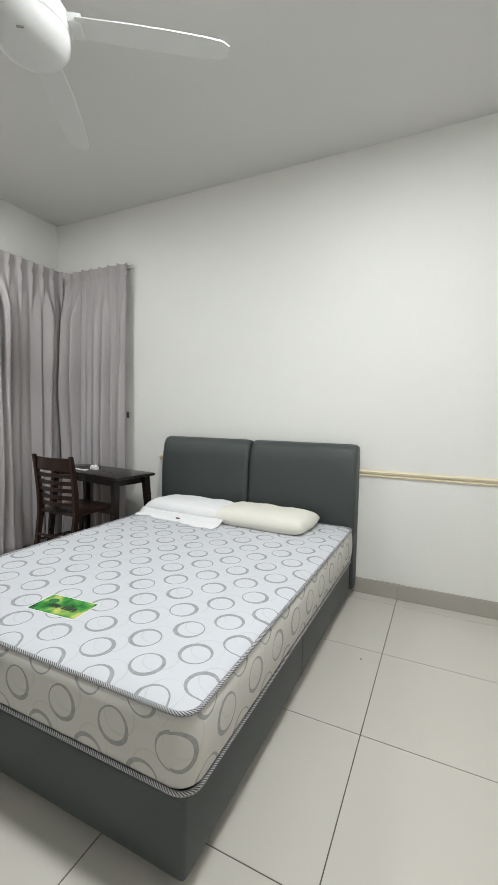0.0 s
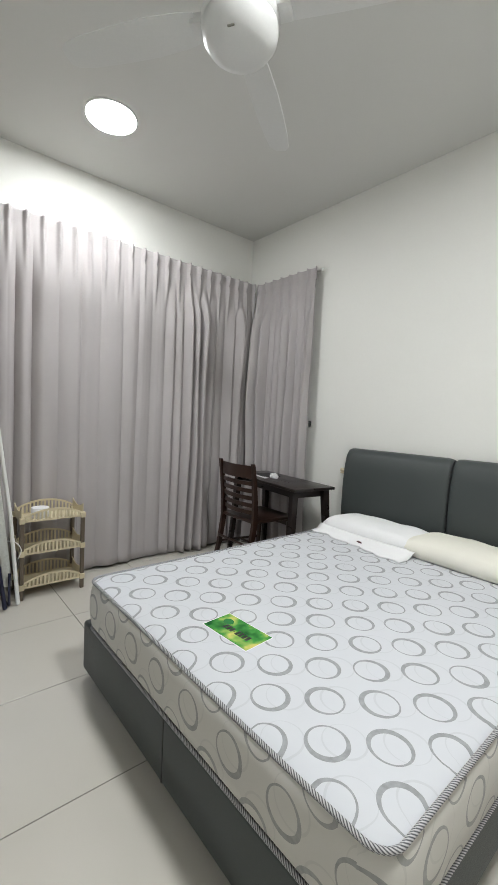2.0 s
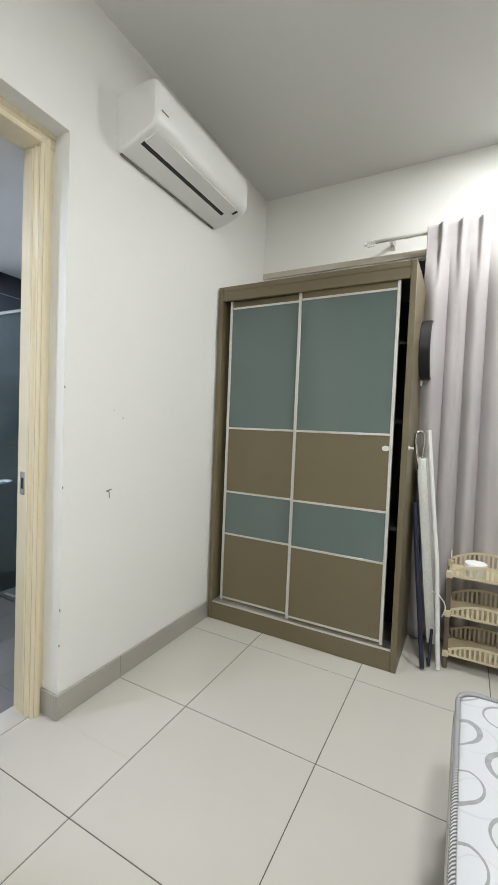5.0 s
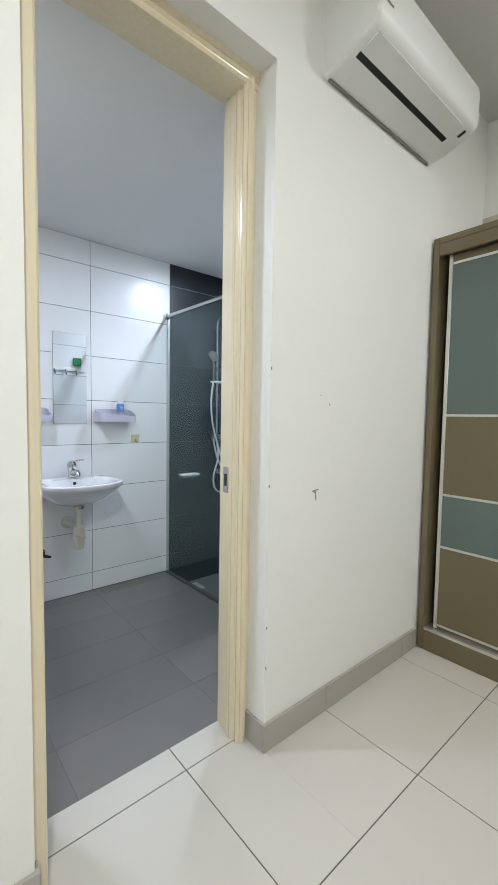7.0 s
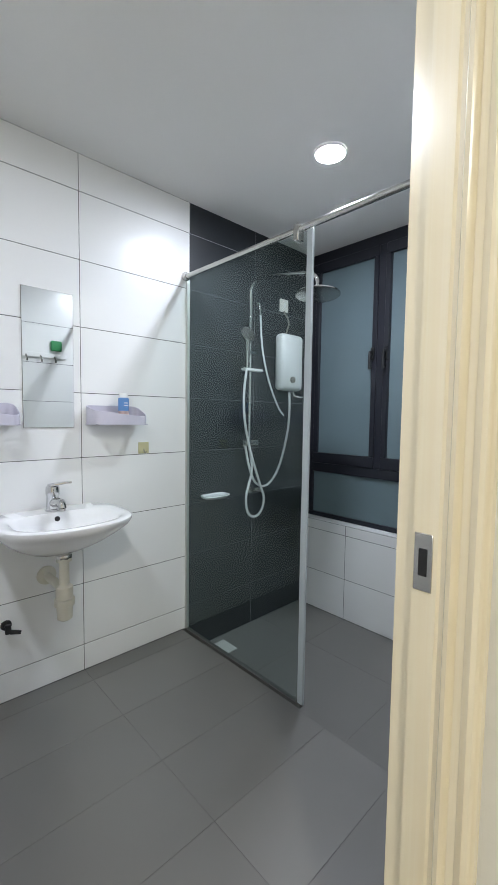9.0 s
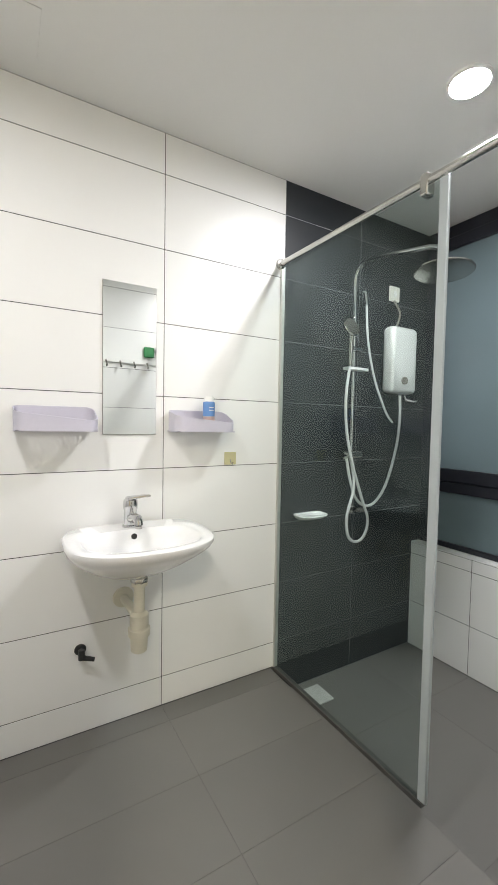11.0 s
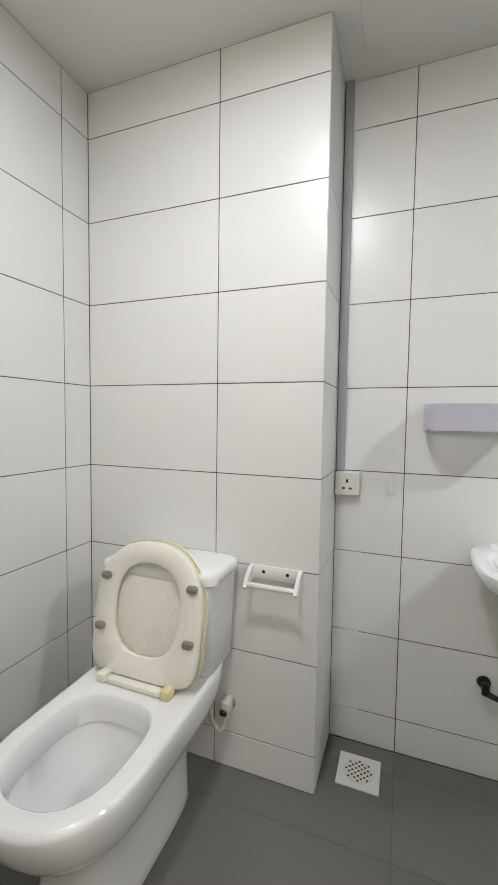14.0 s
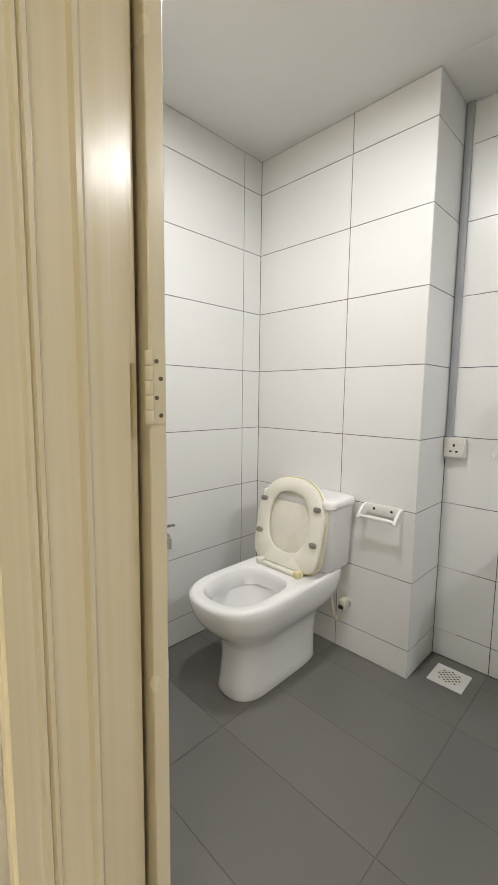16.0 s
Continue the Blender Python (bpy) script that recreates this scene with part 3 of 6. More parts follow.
ceiling_lamp(-0.80, -1.40, BCEIL, 0.060, BATH_LAMP * 0.86, BATH_TINT, "small round white downlight, switched on, near the bathroom door")

# ---- bed ----
MX0, MX1, MY0, MY1, MZ0, MZ1 = -1.972, -0.504, 0.778, 2.678, 0.265, 0.492


def rounded(x0, x1, y0, y1, r, n=6):
    out = []
    for cx, cy, a in ((x1 - r, y0 + r, -90), (x1 - r, y1 - r, 0), (x0 + r, y1 - r, 90), (x0 + r, y0 + r, 180)):
        for k in range(n + 1):
            t = radians(a + 90 * k / n)
            out.append((cx + r * math.cos(t), cy + r * math.sin(t)))
    return out


bed = thing("bed", "double bed with a dark charcoal upholstered divan base and headboard", "bed")
part("base", boxes((-2.030, -0.528, 0.786, 2.70, 0.045, 0.2685), bevel=0.014, seg=3), CHARCOAL, bed)
part("base_seam", boxes((-0.5282, -0.5268, 1.702, 1.708, 0.05, 0.262)), BLACK, bed, soft=0)
part("base_seam", boxes((-1.282, -1.276, 0.7848, 0.7862, 0.05, 0.262)), BLACK, bed, soft=0)
for x in (-1.975, -0.585):
    for y in (0.845, 1.70, 2.62):
        part("leg", lathe(bmesh.new(), [(0.022, 0.0), (0.026, 0.006), (0.026, 0.05)], 14, Matrix.Translation((x, y, 0))), BLACK, bed)


def headboard_half(x0, x1):
    """A padded panel, domed over its top edge."""
    bm = bmesh.new()
    prof = [(2.825, 0.06), (2.825, 0.965), (2.812, 1.005), (2.786, 1.025), (2.752, 1.015), (2.726, 0.972), (2.708, 0.885), (2.698, 0.77), (2.694, 0.60), (2.696, 0.49)]
    xs = [x0, x0 + 0.006, x0 + 0.02, x0 + 0.05, x1 - 0.05, x1 - 0.02, x1 - 0.006, x1]
    ins = [0.022, 0.010, 0.003, 0, 0, 0.003, 0.010, 0.022]
    loops = []
    for x, i in zip(xs, ins):
        lp = []
        for y, z in prof:
            if y > 2.82:
                lp.append((x, y, z - (i if z > 0.5 else 0)))
            else:
                lp.append((x, min(2.82, y + i), z - i))
        lp.append((x, 2.706 + i, 0.45))
        lp.append((x, 2.706 + i, 0.06))
        loops.append(lp)
    skin(bm, loops)
    bmesh.ops.recalc_face_normals(bm, faces=bm.faces)
    return bm


part("headboard_panel", headboard_half(-2.082, -1.294), CHARCOAL, bed, soft=60)
part("headboard_panel", headboard_half(-1.292, -0.510), CHARCOAL, bed, soft=60)
part("piping", tube(bmesh.new(), spline([(-1.293, 2.775, 1.012), (-1.293, 2.735, 0.967), (-1.293, 2.718, 0.885), (-1.293, 2.708, 0.77), (-1.293, 2.704, 0.60), (-1.293, 2.706, 0.49)], 5), 0.005, 6), BLACK, bed)

mattress = thing("mattress", "bare white spring mattress printed with grey rings, on the bed base", "mattress")
bm = bmesh.new()
uv = bm.loops.layers.uv.new("cloth")
N = 10
levels = [(MZ0 + 0.012, 0.016), (MZ0 + 0.03, 0.004), (MZ0 + 0.07, -0.001), (0.378, -0.003), (MZ1 - 0.06, -0.001), (MZ1 - 0.026, 0.004), (MZ1 - 0.012, 0.016)]
rows = []
for z, i in levels:
    rows.append([(bm.verts.new((x, y, z))) for x, y in rounded(MX0 + i, MX1 - i, MY0 + i, MY1 - i, 0.062, N)])
n = len(rows[0])
peri = [0.0]
base_loop = rounded(MX0, MX1, MY0, MY1, 0.062, N)
for i in range(n):
    a, c = base_loop[i], base_loop[(i + 1) % n]
    peri.append(peri[-1] + math.hypot(a[0] - c[0], a[1] - c[1]))
for k, (a, c) in enumerate(zip(rows, rows[1:])):
    for i in range(n):
        f = bm.faces.new((a[i], a[(i + 1) % n], c[(i + 1) % n], c[i]))
        for lp, (s, z) in zip(f.loops, ((peri[i], levels[k][0]), (peri[i + 1], levels[k][0]), (peri[i + 1], levels[k + 1][0]), (peri[i], levels[k + 1][0]))):
            lp[uv].uv = (s, z - 0.130)
bm.faces.new(rows[0][::-1])
part("side_panel", bm, RINGS_SIDE_BOUNCE, mattress, soft=60)
bm = bmesh.new()
uv = bm.loops.layers.uv.new("cloth")
lp0 = rounded(MX0 + 0.016, MX1 - 0.016, MY0 + 0.016, MY1 - 0.016, 0.050, N)
loops = []
for s, z in ((0.0, MZ1 - 0.012), (0.02, MZ1 - 0.004), (0.06, MZ1), (0.2, MZ1 + 0.001), (0.55, MZ1 + 0.001)):
    cx, cy = (MX0 + MX1) / 2, (MY0 + MY1) / 2
    loops.append([(x + (cx - x) * s, y + (cy - y) * s, z) for x, y in lp0])
skin(bm, loops, cap0=False)
for f in bm.faces:
    for lp in f.loops:
        lp[uv].uv = (lp.vert.co.x, lp.vert.co.y)
part("top_panel", bm, RINGS, mattress, soft=60)


def piping(z, i):
    bm = bmesh.new()
    uv = bm.loops.layers.uv.new("cloth")
    loop = rounded(MX0 + i, MX1 - i, MY0 + i, MY1 - i, 0.062 - i, N)
    pts = []
    for a, c in zip(loop, loop[1:] + loop[:1]):
        m = max(1, int(math.hypot(a[0] - c[0], a[1] - c[1]) / 0.03))
        pts += [(a[0] + (c[0] - a[0]) * k / m, a[1] + (c[1] - a[1]) * k / m) for k in range(m)]
    seg, rr, s = 8, 0.0065, 0.0
    verts, us = [], []
    for k, (x, y) in enumerate(pts):
        px, py = pts[k - 1]
        qx, qy = pts[(k + 1) % len(pts)]
        d2 = Vector((qx - px, qy - py, 0)).normalized()
        side = Vector((d2.y, -d2.x, 0))
        s += math.hypot(x - px, y - py) if k else 0
        us.append(s)
        verts.append([bm.verts.new(Vector((x, y, z)) + side * rr * math.cos(2 * math.pi * j / seg) + Vector((0, 0, rr * math.sin(2 * math.pi * j / seg)))) for j in range(seg)])
    for k in range(len(pts)):
        a, c = verts[k], verts[(k + 1) % len(pts)]
        u0, u1 = us[k], us[k + 1] if k + 1 < len(pts) else us[k] + 0.03
        for j in range(seg):
            f = bm.faces.new((a[j], a[(j + 1) % seg], c[(j + 1) % seg], c[j]))
            for lp, (u, v) in zip(f.loops, ((u0, j), (u0, j + 1), (u1, j + 1), (u1, j))):
                lp[uv].uv = (u, v * 0.006)
    bmesh.ops.recalc_face_normals(bm, faces=bm.faces)
    return bm


part("piping", piping(MZ1 - 0.010, 0.008), ROPE, mattress, "black and white striped piping", soft=60)
part("piping", piping(MZ0 + 0.011, 0.008), ROPE, mattress, "black and white striped piping", soft=60)


def pillow(name, label, w, dd, h, material, at, seed, flap=0.0):
    """A stuffed pillow with soft creases; flap: a loose case end hanging flat."""
    t = thing(name, label, "pillow", "pillows on the bed", at=at)
    bm = bmesh.new()
    nx, ny = 36, 24
    noise.seed_set(seed)
    grid = {}
    for side in (1, -1):
        for i in range(nx + 1):
            for j in range(ny + 1):
                u, v = 2 * i / nx - 1, 2 * j / ny - 1
                edge = max(0.0, (1 - abs(u) ** 5) * (1 - abs(v) ** 4))
                pin = 1 - 0.05 * (abs(u * v)) ** 2
                x, y = u * w / 2 * pin, v * dd / 2 * pin
                crease = noise.noise(Vector((x * 9, y * 7 + seed, side))) * 0.010 + noise.noise(Vector((x * 26, y * 20, seed))) * 0.003
                z = side * (h / 2) * edge ** 0.42 + crease * edge
                if side < 0:
                    z = max(z, -h / 2 * 0.72)
                if (i in (0, nx) or j in (0, ny)) and side < 0:
                    grid[side, i, j] = grid[1, i, j]
                    continue
                grid[side, i, j] = bm.verts.new((x, y, z))
    for side in (1, -1):
        for i in range(nx):
            for j in range(ny):
                q = [grid[side, i, j], grid[side, i + 1, j], grid[side, i + 1, j + 1], grid[side, i, j + 1]]
                bm.faces.new(q if side > 0 else q[::-1])
    part("cushion", bm, material, t, soft=80)
    if flap:
        bm = bmesh.new()
        rows = []
        for j in range(7):
            s = j / 6
            rows.append([(-w * 0.5 + w * i / 24, -dd * 0.46 - flap * s * (0.62 + 0.40 * i / 24 + 0.35 * noise.noise(Vector((i * 0.33, 2.0, seed)))) , -h * 0.05 - h * 0.29 * min(1, s * 2.2) + 0.006 * noise.noise(Vector((i * 0.5, j * 0.7, seed))) * (1 - s * 0.5)) for i in range(25)])
        skin(bm, rows, close=False, cap0=False, cap1=False)
        ob = part("case_flap", bm, material, t, "loose flat end of the pillowcase", soft=80)
        sol = ob.modifiers.new("thickness", "SOLIDIFY")
        sol.thickness = 0.003
        bm = bmesh.new()
        lathe(bm, [(0.020, 0.0), (0.018, 0.002), (0.001, 0.0025)], 16, Matrix.Translation((0.035, -dd * 0.46 - flap * 0.55, -h * 0.30 + 0.012)) @ Matrix.Rotation(radians(-25), 4, "Z") @ Matrix.Diagonal((1.25, 0.55, 1, 1)))
        part("stain", bm, mat("dark_red_stain", (0.06, 0.008, 0.012), 0.6), t, "dark red printed mark")
    return t


pillow("pillow", "white cotton pillow with a loose pillowcase flap on the mattress", 0.69, 0.34, 0.120, COTTON, pose(-1.600, 2.470, 0.5365, 0, 0, -3), 3, 0.15)
pillow("pillow", "cream plump cotton pillow lying on the mattress", 0.66, 0.38, 0.125, CREAM_COTTON, pose(-1.040, 2.460, 0.5385, 0, 0, -3), 8)

# green printed card on the mattress
card = thing("leaflet", "green glossy printed mattress card with blurred leaves and dark lettering bars", "leaflet", at=pose(-1.233, 1.031, 0.4932, 0, 0, 4))
m, nn, ll, bb = node_mat("green_print")
tcn, nz1 = nn.new("ShaderNodeTexCoord"), nn.new("ShaderNodeTexNoise")
nz1.inputs["Scale"].default_value, nz1.inputs["Detail"].default_value = 13, 2.5
ll.new(tcn.outputs["Object"], nz1.inputs["Vector"])
cr = nn.new("ShaderNodeValToRGB")
cr.color_ramp.elements[0].position, cr.color_ramp.elements[0].color = 0.34, (0.008, 0.09, 0.02, 1)
cr.color_ramp.elements[1].position, cr.color_ramp.elements[1].color = 0.68, (0.66, 0.60, 0.16, 1)
e = cr.color_ramp.elements.new(0.50)
e.color = (0.06, 0.30, 0.05, 1)
e = cr.color_ramp.elements.new(0.60)
e.color = (0.30, 0.48, 0.10, 1)
ll.new(nz1.outputs["Fac"], cr.inputs[0])
ll.new(cr.outputs[0], bb.inputs["Base Color"])
bb.inputs["Roughness"].default_value = 0.2
GREEN_PRINT = m
part("paper_edge", boxes((-0.110, 0.110, -0.063, 0.063, 0.0, 0.0012)), COTTON, card, soft=0)
part("print", boxes((-0.106, 0.108, -0.060, 0.060, 0.0012, 0.0018)), GREEN_PRINT, card, soft=0)
GREEN_FLAT = mat("leaf_green", (0.03, 0.20, 0.05), 0.25)
part("leaf_mark", lathe(bmesh.new(), [(0.021, 0.0018), (0.021, 0.0022), (0.001, 0.0022)], 24, Matrix.Translation((-0.062, 0.018, 0)) @ Matrix.Diagonal((1, 0.85, 1, 1))), GREEN_FLAT, card)
bm = bmesh.new()
for k, x in enumerate((-0.050, -0.034, -0.018, -0.0045, 0.010, 0.026, 0.042, 0.058)):
    if k == 3:
        box(bm, x, x + 0.008, -0.014, -0.010, 0.0019, 0.0023)
    else:
        box(bm, x, x + 0.0115, -0.022, 0.004, 0.0019, 0.0023)
part("lettering", bm, BLACK, card, "dark lettering bars", soft=0)

# ---- fan ----
fan = thing("ceiling_fan", "white four-bladed ceiling fan hanging on a short rod", "fan", at=pose(-1.443, 1.092, 0, 0, 0, 34.5))
part("canopy", lathe(bmesh.new(), [(0.075, CEIL - 0.001), (0.075, CEIL - 0.02), (0.055, CEIL - 0.06), (0.02, CEIL - 0.075)], 28), PALE_METAL, fan)
part("rod", lathe(bmesh.new(), [(0.014, CEIL - 0.06), (0.014, 2.70)], 14), PALE_METAL, fan)
part("collar", lathe(bmesh.new(), [(0.0273, 2.82), (0.0592, 2.79), (0.0683, 2.72), (0.0910, 2.695)], 28), PALE_METAL, fan)
part("motor_housing", lathe(bmesh.new(), [(0.0819, 2.705), (0.1183, 2.695), (0.1383, 2.665), (0.1429, 2.625), (0.1383, 2.608), (0.1365, 2.606)], 40), PALE_METAL, fan)
part("motor_cap", lathe(bmesh.new(), [(0.1365, 2.605), (0.1392, 2.595), (0.1347, 2.57), (0.1138, 2.54), (0.0774, 2.523), (0.0364, 2.517), (0.0009, 2.516)], 40), PALE_METAL, fan)
part("badge", boxes((-0.012, 0.012, -0.103, -0.097, 2.528, 2.532)), BUFFER, fan, soft=0)


def blade():
    bm = bmesh.new()
    st = [(0.165, 0.052, 0.12), (0.22, 0.060, 0.20), (0.35, 0.068, 0.21), (0.50, 0.066, 0.19), (0.63, 0.060, 0.17), (0.705, 0.050, 0.15), (0.732, 0.030, 0.15)]
    loops = []
    for r, hw, tw in st:
        c, s = math.cos(tw), math.sin(tw)
        loops.append([(r, y * c - z * s, 2.640 + y * s + z * c) for y, z in ((-hw, -0.002), (-hw * 0.5, -0.004), (hw * 0.5, -0.004), (hw, -0.002), (hw, 0.002), (hw * 0.5, 0.004), (-hw * 0.5, 0.004), (-hw, 0.002))])
    skin(bm, loops)
    bmesh.ops.recalc_face_normals(bm, faces=bm.faces)
    return bm


for k in range(4):
    b = part("blade", blade(), PALE_METAL, fan, soft=50)
    b.matrix_basis = pose(0, 0, 0, 0, 0, 90 * k)
    part("bracket", boxes((0.13, 0.185, -0.038, 0.038, 2.625, 2.662), bevel=0.006, seg=2), PALE_METAL, b)

# ---- curtains ----


def curtain(name, label, length, z0, z1, at, seed, gather, depth):
    """Pinch-pleated cloth hanging in uneven folds from its rod; local x runs along the rod, y into the room."""
    bm = bmesh.new()
    rng = random.Random(seed)
    nu = int(length * 190)
    knots = [-0.5 * gather]
    while knots[-1] < length:
        knots.append(knots[-1] + gather * rng.choice((0.6, 0.8, 1.0, 1.2, 1.6)) * (0.75 + 0.65 * max(0.0, knots[-1]) / length))
    amps = [rng.choice((0.15, 0.4, 0.7, 1.0, 1.25, 1.5)) for _ in knots]
    lean = [rng.uniform(-0.05, 0.05) for _ in knots]
    noise.seed_set(seed)
    header = 0.036
    steps = [header * k / 6 for k in range(7)] + [header + (1 - header) * (k / 40) ** 1.15 for k in range(1, 41)]
    rows = []
    for s in steps:
        z = z1 + (z0 - z1) * s
        drop = min(1.0, max(0.0, (s - header) / 0.16))
        drop = drop * drop * (3 - 2 * drop)
        row = []
        for i in range(nu + 1):
            u = length * i / nu
            k = max(q for q in range(len(knots)) if knots[q] <= u + 1e-9)
            k2 = min(k + 1, len(knots) - 1)
            span = max(knots[k2] - knots[k], 1e-3)
            f = min(1.0, (u - knots[k]) / span)
            near = k if f < 0.5 else k2
            amp = amps[k] * (1 - f) + amps[k2] * f
            ridge = abs(math.cos(math.pi * f)) ** 0.9
            swell = 0.55 + 0.45 * (0.5 + noise.noise(Vector((near * 3.7, s * 2.2, seed + 20))))
            fold = depth * amp * swell * ridge
            pleat = abs((u / 0.104 + 0.5) % 1.0 - 0.5) * 0.104
            pinch = math.exp(-(pleat / 0.013) ** 2)
            waist = math.exp(-((s - header) / 0.010) ** 2)
            head = 0.034 * pinch * (1 - 0.35 * waist) + 0.004 * math.sin(math.pi * f) - 0.003 * waist
            wander = (0.030 * noise.noise(Vector((u * 4.1, s * 1.0, seed))) + 0.010 * noise.noise(Vector((u * 12.0, s * 1.8, seed + 1)))) * drop
            wide = 0.028 * noise.noise(Vector((u * 1.7 + 5, s * 0.6, seed + 3))) * s
            y = head * (1 - drop) + fold * drop + wander + wide
            sway = (0.035 * noise.noise(Vector((u * 1.3, s * 1.1, seed + 9))) + lean[near] * 0.25 * ridge) * s * math.sin(math.pi * i / nu)
            tilt = 0.0015 * math.cos(2 * math.pi * f) if s == 0 else 0.0
            hem = 0.012 * (0.5 + noise.noise(Vector((u * 4, 1, seed)))) if s >= 1 else 0.0
            row.append((u + sway, y, z + tilt + hem))
        rows.append(row)
    skin(bm, rows, close=False, cap0=False, cap1=False)
    bmesh.ops.recalc_face_normals(bm, faces=bm.faces)
    ob = part(name, bm, CURTAIN, soft=80)
    ob.matrix_basis = at
    sol = ob.modifiers.new("thickness", "SOLIDIFY")
    sol.thickness = 0.0025
    return tagged(ob, label, "curtain")


curtain("curtain", "closed grey-mauve floor-length pinch-pleated curtain over the window", 2.27, 0.012, 2.500, pose(-3.300, 2.760, 0, 0, 0, -90), 5, 0.112, 0.100)
curtain("curtain", "narrow grey-mauve curtain panel drawn across the room corner", 0.77, 0.012, 2.485, pose(-2.500, 2.785, 0, 0, 0, 180), 11, 0.066, 0.085)

rod = thing("curtain_rod", "slim aluminium curtain track fixed above the window", "curtain rod")
part("track", boxes((-3.335, -3.317, 0.12, 2.79, 2.465, 2.483), bevel=0.003), ALU, rod)
part("end_stop", boxes((-3.340, -3.312, 0.105, 0.122, 2.459, 2.487), bevel=0.004), WHITE_PLASTIC, rod)
for y in (0.26, 1.3, 2.4):
    part("bracket", boxes((WX, -3.331, y, y + 0.02, 2.468, 2.487), (WX, WX + 0.004, y - 0.006, y + 0.026, 2.443, 2.503)), ALU, rod, soft=0)
for k in range(4):
    part("runner", boxes((-3.326, -3.316, 0.13 + 0.013 * k, 0.138 + 0.013 * k, 2.445, 2.466)), WHITE_PLASTIC, rod, soft=0)
rod = thing("curtain_rod", "slim aluminium curtain track on the wall behind the bed", "curtain rod")
part("track", boxes((-3.28, -2.480, 2.792, 2.808, 2.455, 2.473), bevel=0.003), ALU, rod)
part("end_stop", boxes((-2.483, -2.467, 2.789, 2.811, 2.452, 2.476), bevel=0.003), WHITE_PLASTIC, rod)
part("bracket", boxes((-2.55, -2.53, 2.808, NY, 2.458, 2.474)), ALU, rod, soft=0)
part("clip", boxes((-2.507, -2.492, 2.762, 2.786, 1.165, 1.215), bevel=0.004), BLACK, tagged(new("curtain_clip"), "small black plastic clip on the curtain edge", "clip"))

# ---- wardrobe ----
FX, VY0, VY1, VH = -2.796, -0.663, 0.505, 2.118
wr = thing("wardrobe", "taupe sliding-door wardrobe with grey-green glass panels, one door slightly open", "wardrobe")
part("side_panel", boxes((-3.40, FX, VY1 - 0.03, VY1, 0.0, VH), bevel=0.0015), TAUPE, wr)
part("side_panel", boxes((-3.40, FX, VY0, VY0 + 0.03, 0.0, VH), bevel=0.0015), TAUPE, wr)
part("top_panel", boxes((-3.40, FX, VY0 + 0.031, VY1 - 0.031, VH - 0.03, VH), bevel=0.0015), TAUPE, wr)
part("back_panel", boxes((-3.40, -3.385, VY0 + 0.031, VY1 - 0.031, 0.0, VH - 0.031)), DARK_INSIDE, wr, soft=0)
part("front_rail", boxes((FX - 0.025, FX - 0.001, VY0 + 0.031, VY1 - 0.031, VH - 0.088, VH - 0.031), bevel=0.0015), TAUPE, wr)
part("plinth", boxes((FX - 0.025, FX - 0.001, VY0 + 0.031, VY1 - 0.031, 0.0, 0.105), bevel=0.0015), TAUPE, wr)
part("bottom_track", boxes((FX - 0.09, FX - 0.004, VY0 + 0.031, VY1 - 0.031, 0.106, 0.118)), ALU, wr, soft=0)
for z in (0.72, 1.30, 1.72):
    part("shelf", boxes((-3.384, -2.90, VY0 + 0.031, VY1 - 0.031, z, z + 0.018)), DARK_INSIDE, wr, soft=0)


def sliding_door(x, y0, y1, pull):
    dr = part("sliding_door", boxes((x - 0.016, x - 0.004, y0 + 0.002, y1 - 0.002, 0.12, 2.032)), TAUPE, wr, soft=0)
    zs = [0.138, 0.556, 0.828, 1.236, 1.990]
    for k, (za, zb) in enumerate(zip(zs, zs[1:])):
        part("glass_panel" if k in (1, 3) else "wood_panel", boxes((x - 0.004, x + (0.0005 if k in (1, 3) else 0.0), y0 + 0.018, y1 - 0.018, za + 0.006, zb - 0.006)), GREEN_GLASS if k in (1, 3) else TAUPE, dr, "grey-green glass panel" if k in (1, 3) else "", soft=0)
    for za in zs:
        part("crossbar", boxes((x - 0.004, x + 0.003, y0 + 0.019, y1 - 0.019, za - 0.006, za + 0.006), bevel=0.001), ALU, dr)
    for ya in (y0, y1 - 0.018):
        part("stile", boxes((x - 0.016, x + 0.005, ya, ya + 0.018, 0.12, 2.034), bevel=0.0015), ALU, dr)
    if pull:
        part("pull", lathe(bmesh.new(), [(0.019, 0), (0.019, 0.003), (0.015, 0.004), (0.013, 0.002), (0.001, 0.002)], 20, Matrix.Translation((x + 0.0005, y1 - 0.036, 1.164)) @ Matrix.Rotation(radians(90), 4, "Y") @ Matrix.Diagonal((0.75, 1, 1, 1))), WHITE_PLASTIC, dr, "round white finger pull")


sliding_door(FX - 0.045, -0.600, -0.105, False)
sliding_door(FX - 0.022, -0.128, 0.430, True)
part("hook", lathe(bmesh.new(), [(0.012, 0), (0.012, 0.004), (0.005, 0.006), (0.005, 0.018), (0.009, 0.024), (0.001, 0.026)], 16, Matrix.Translation((-2.835, VY1, 1.172)) @ Matrix.Rotation(radians(-90), 4, "X")), WHITE_PLASTIC, wr, "small white peg")

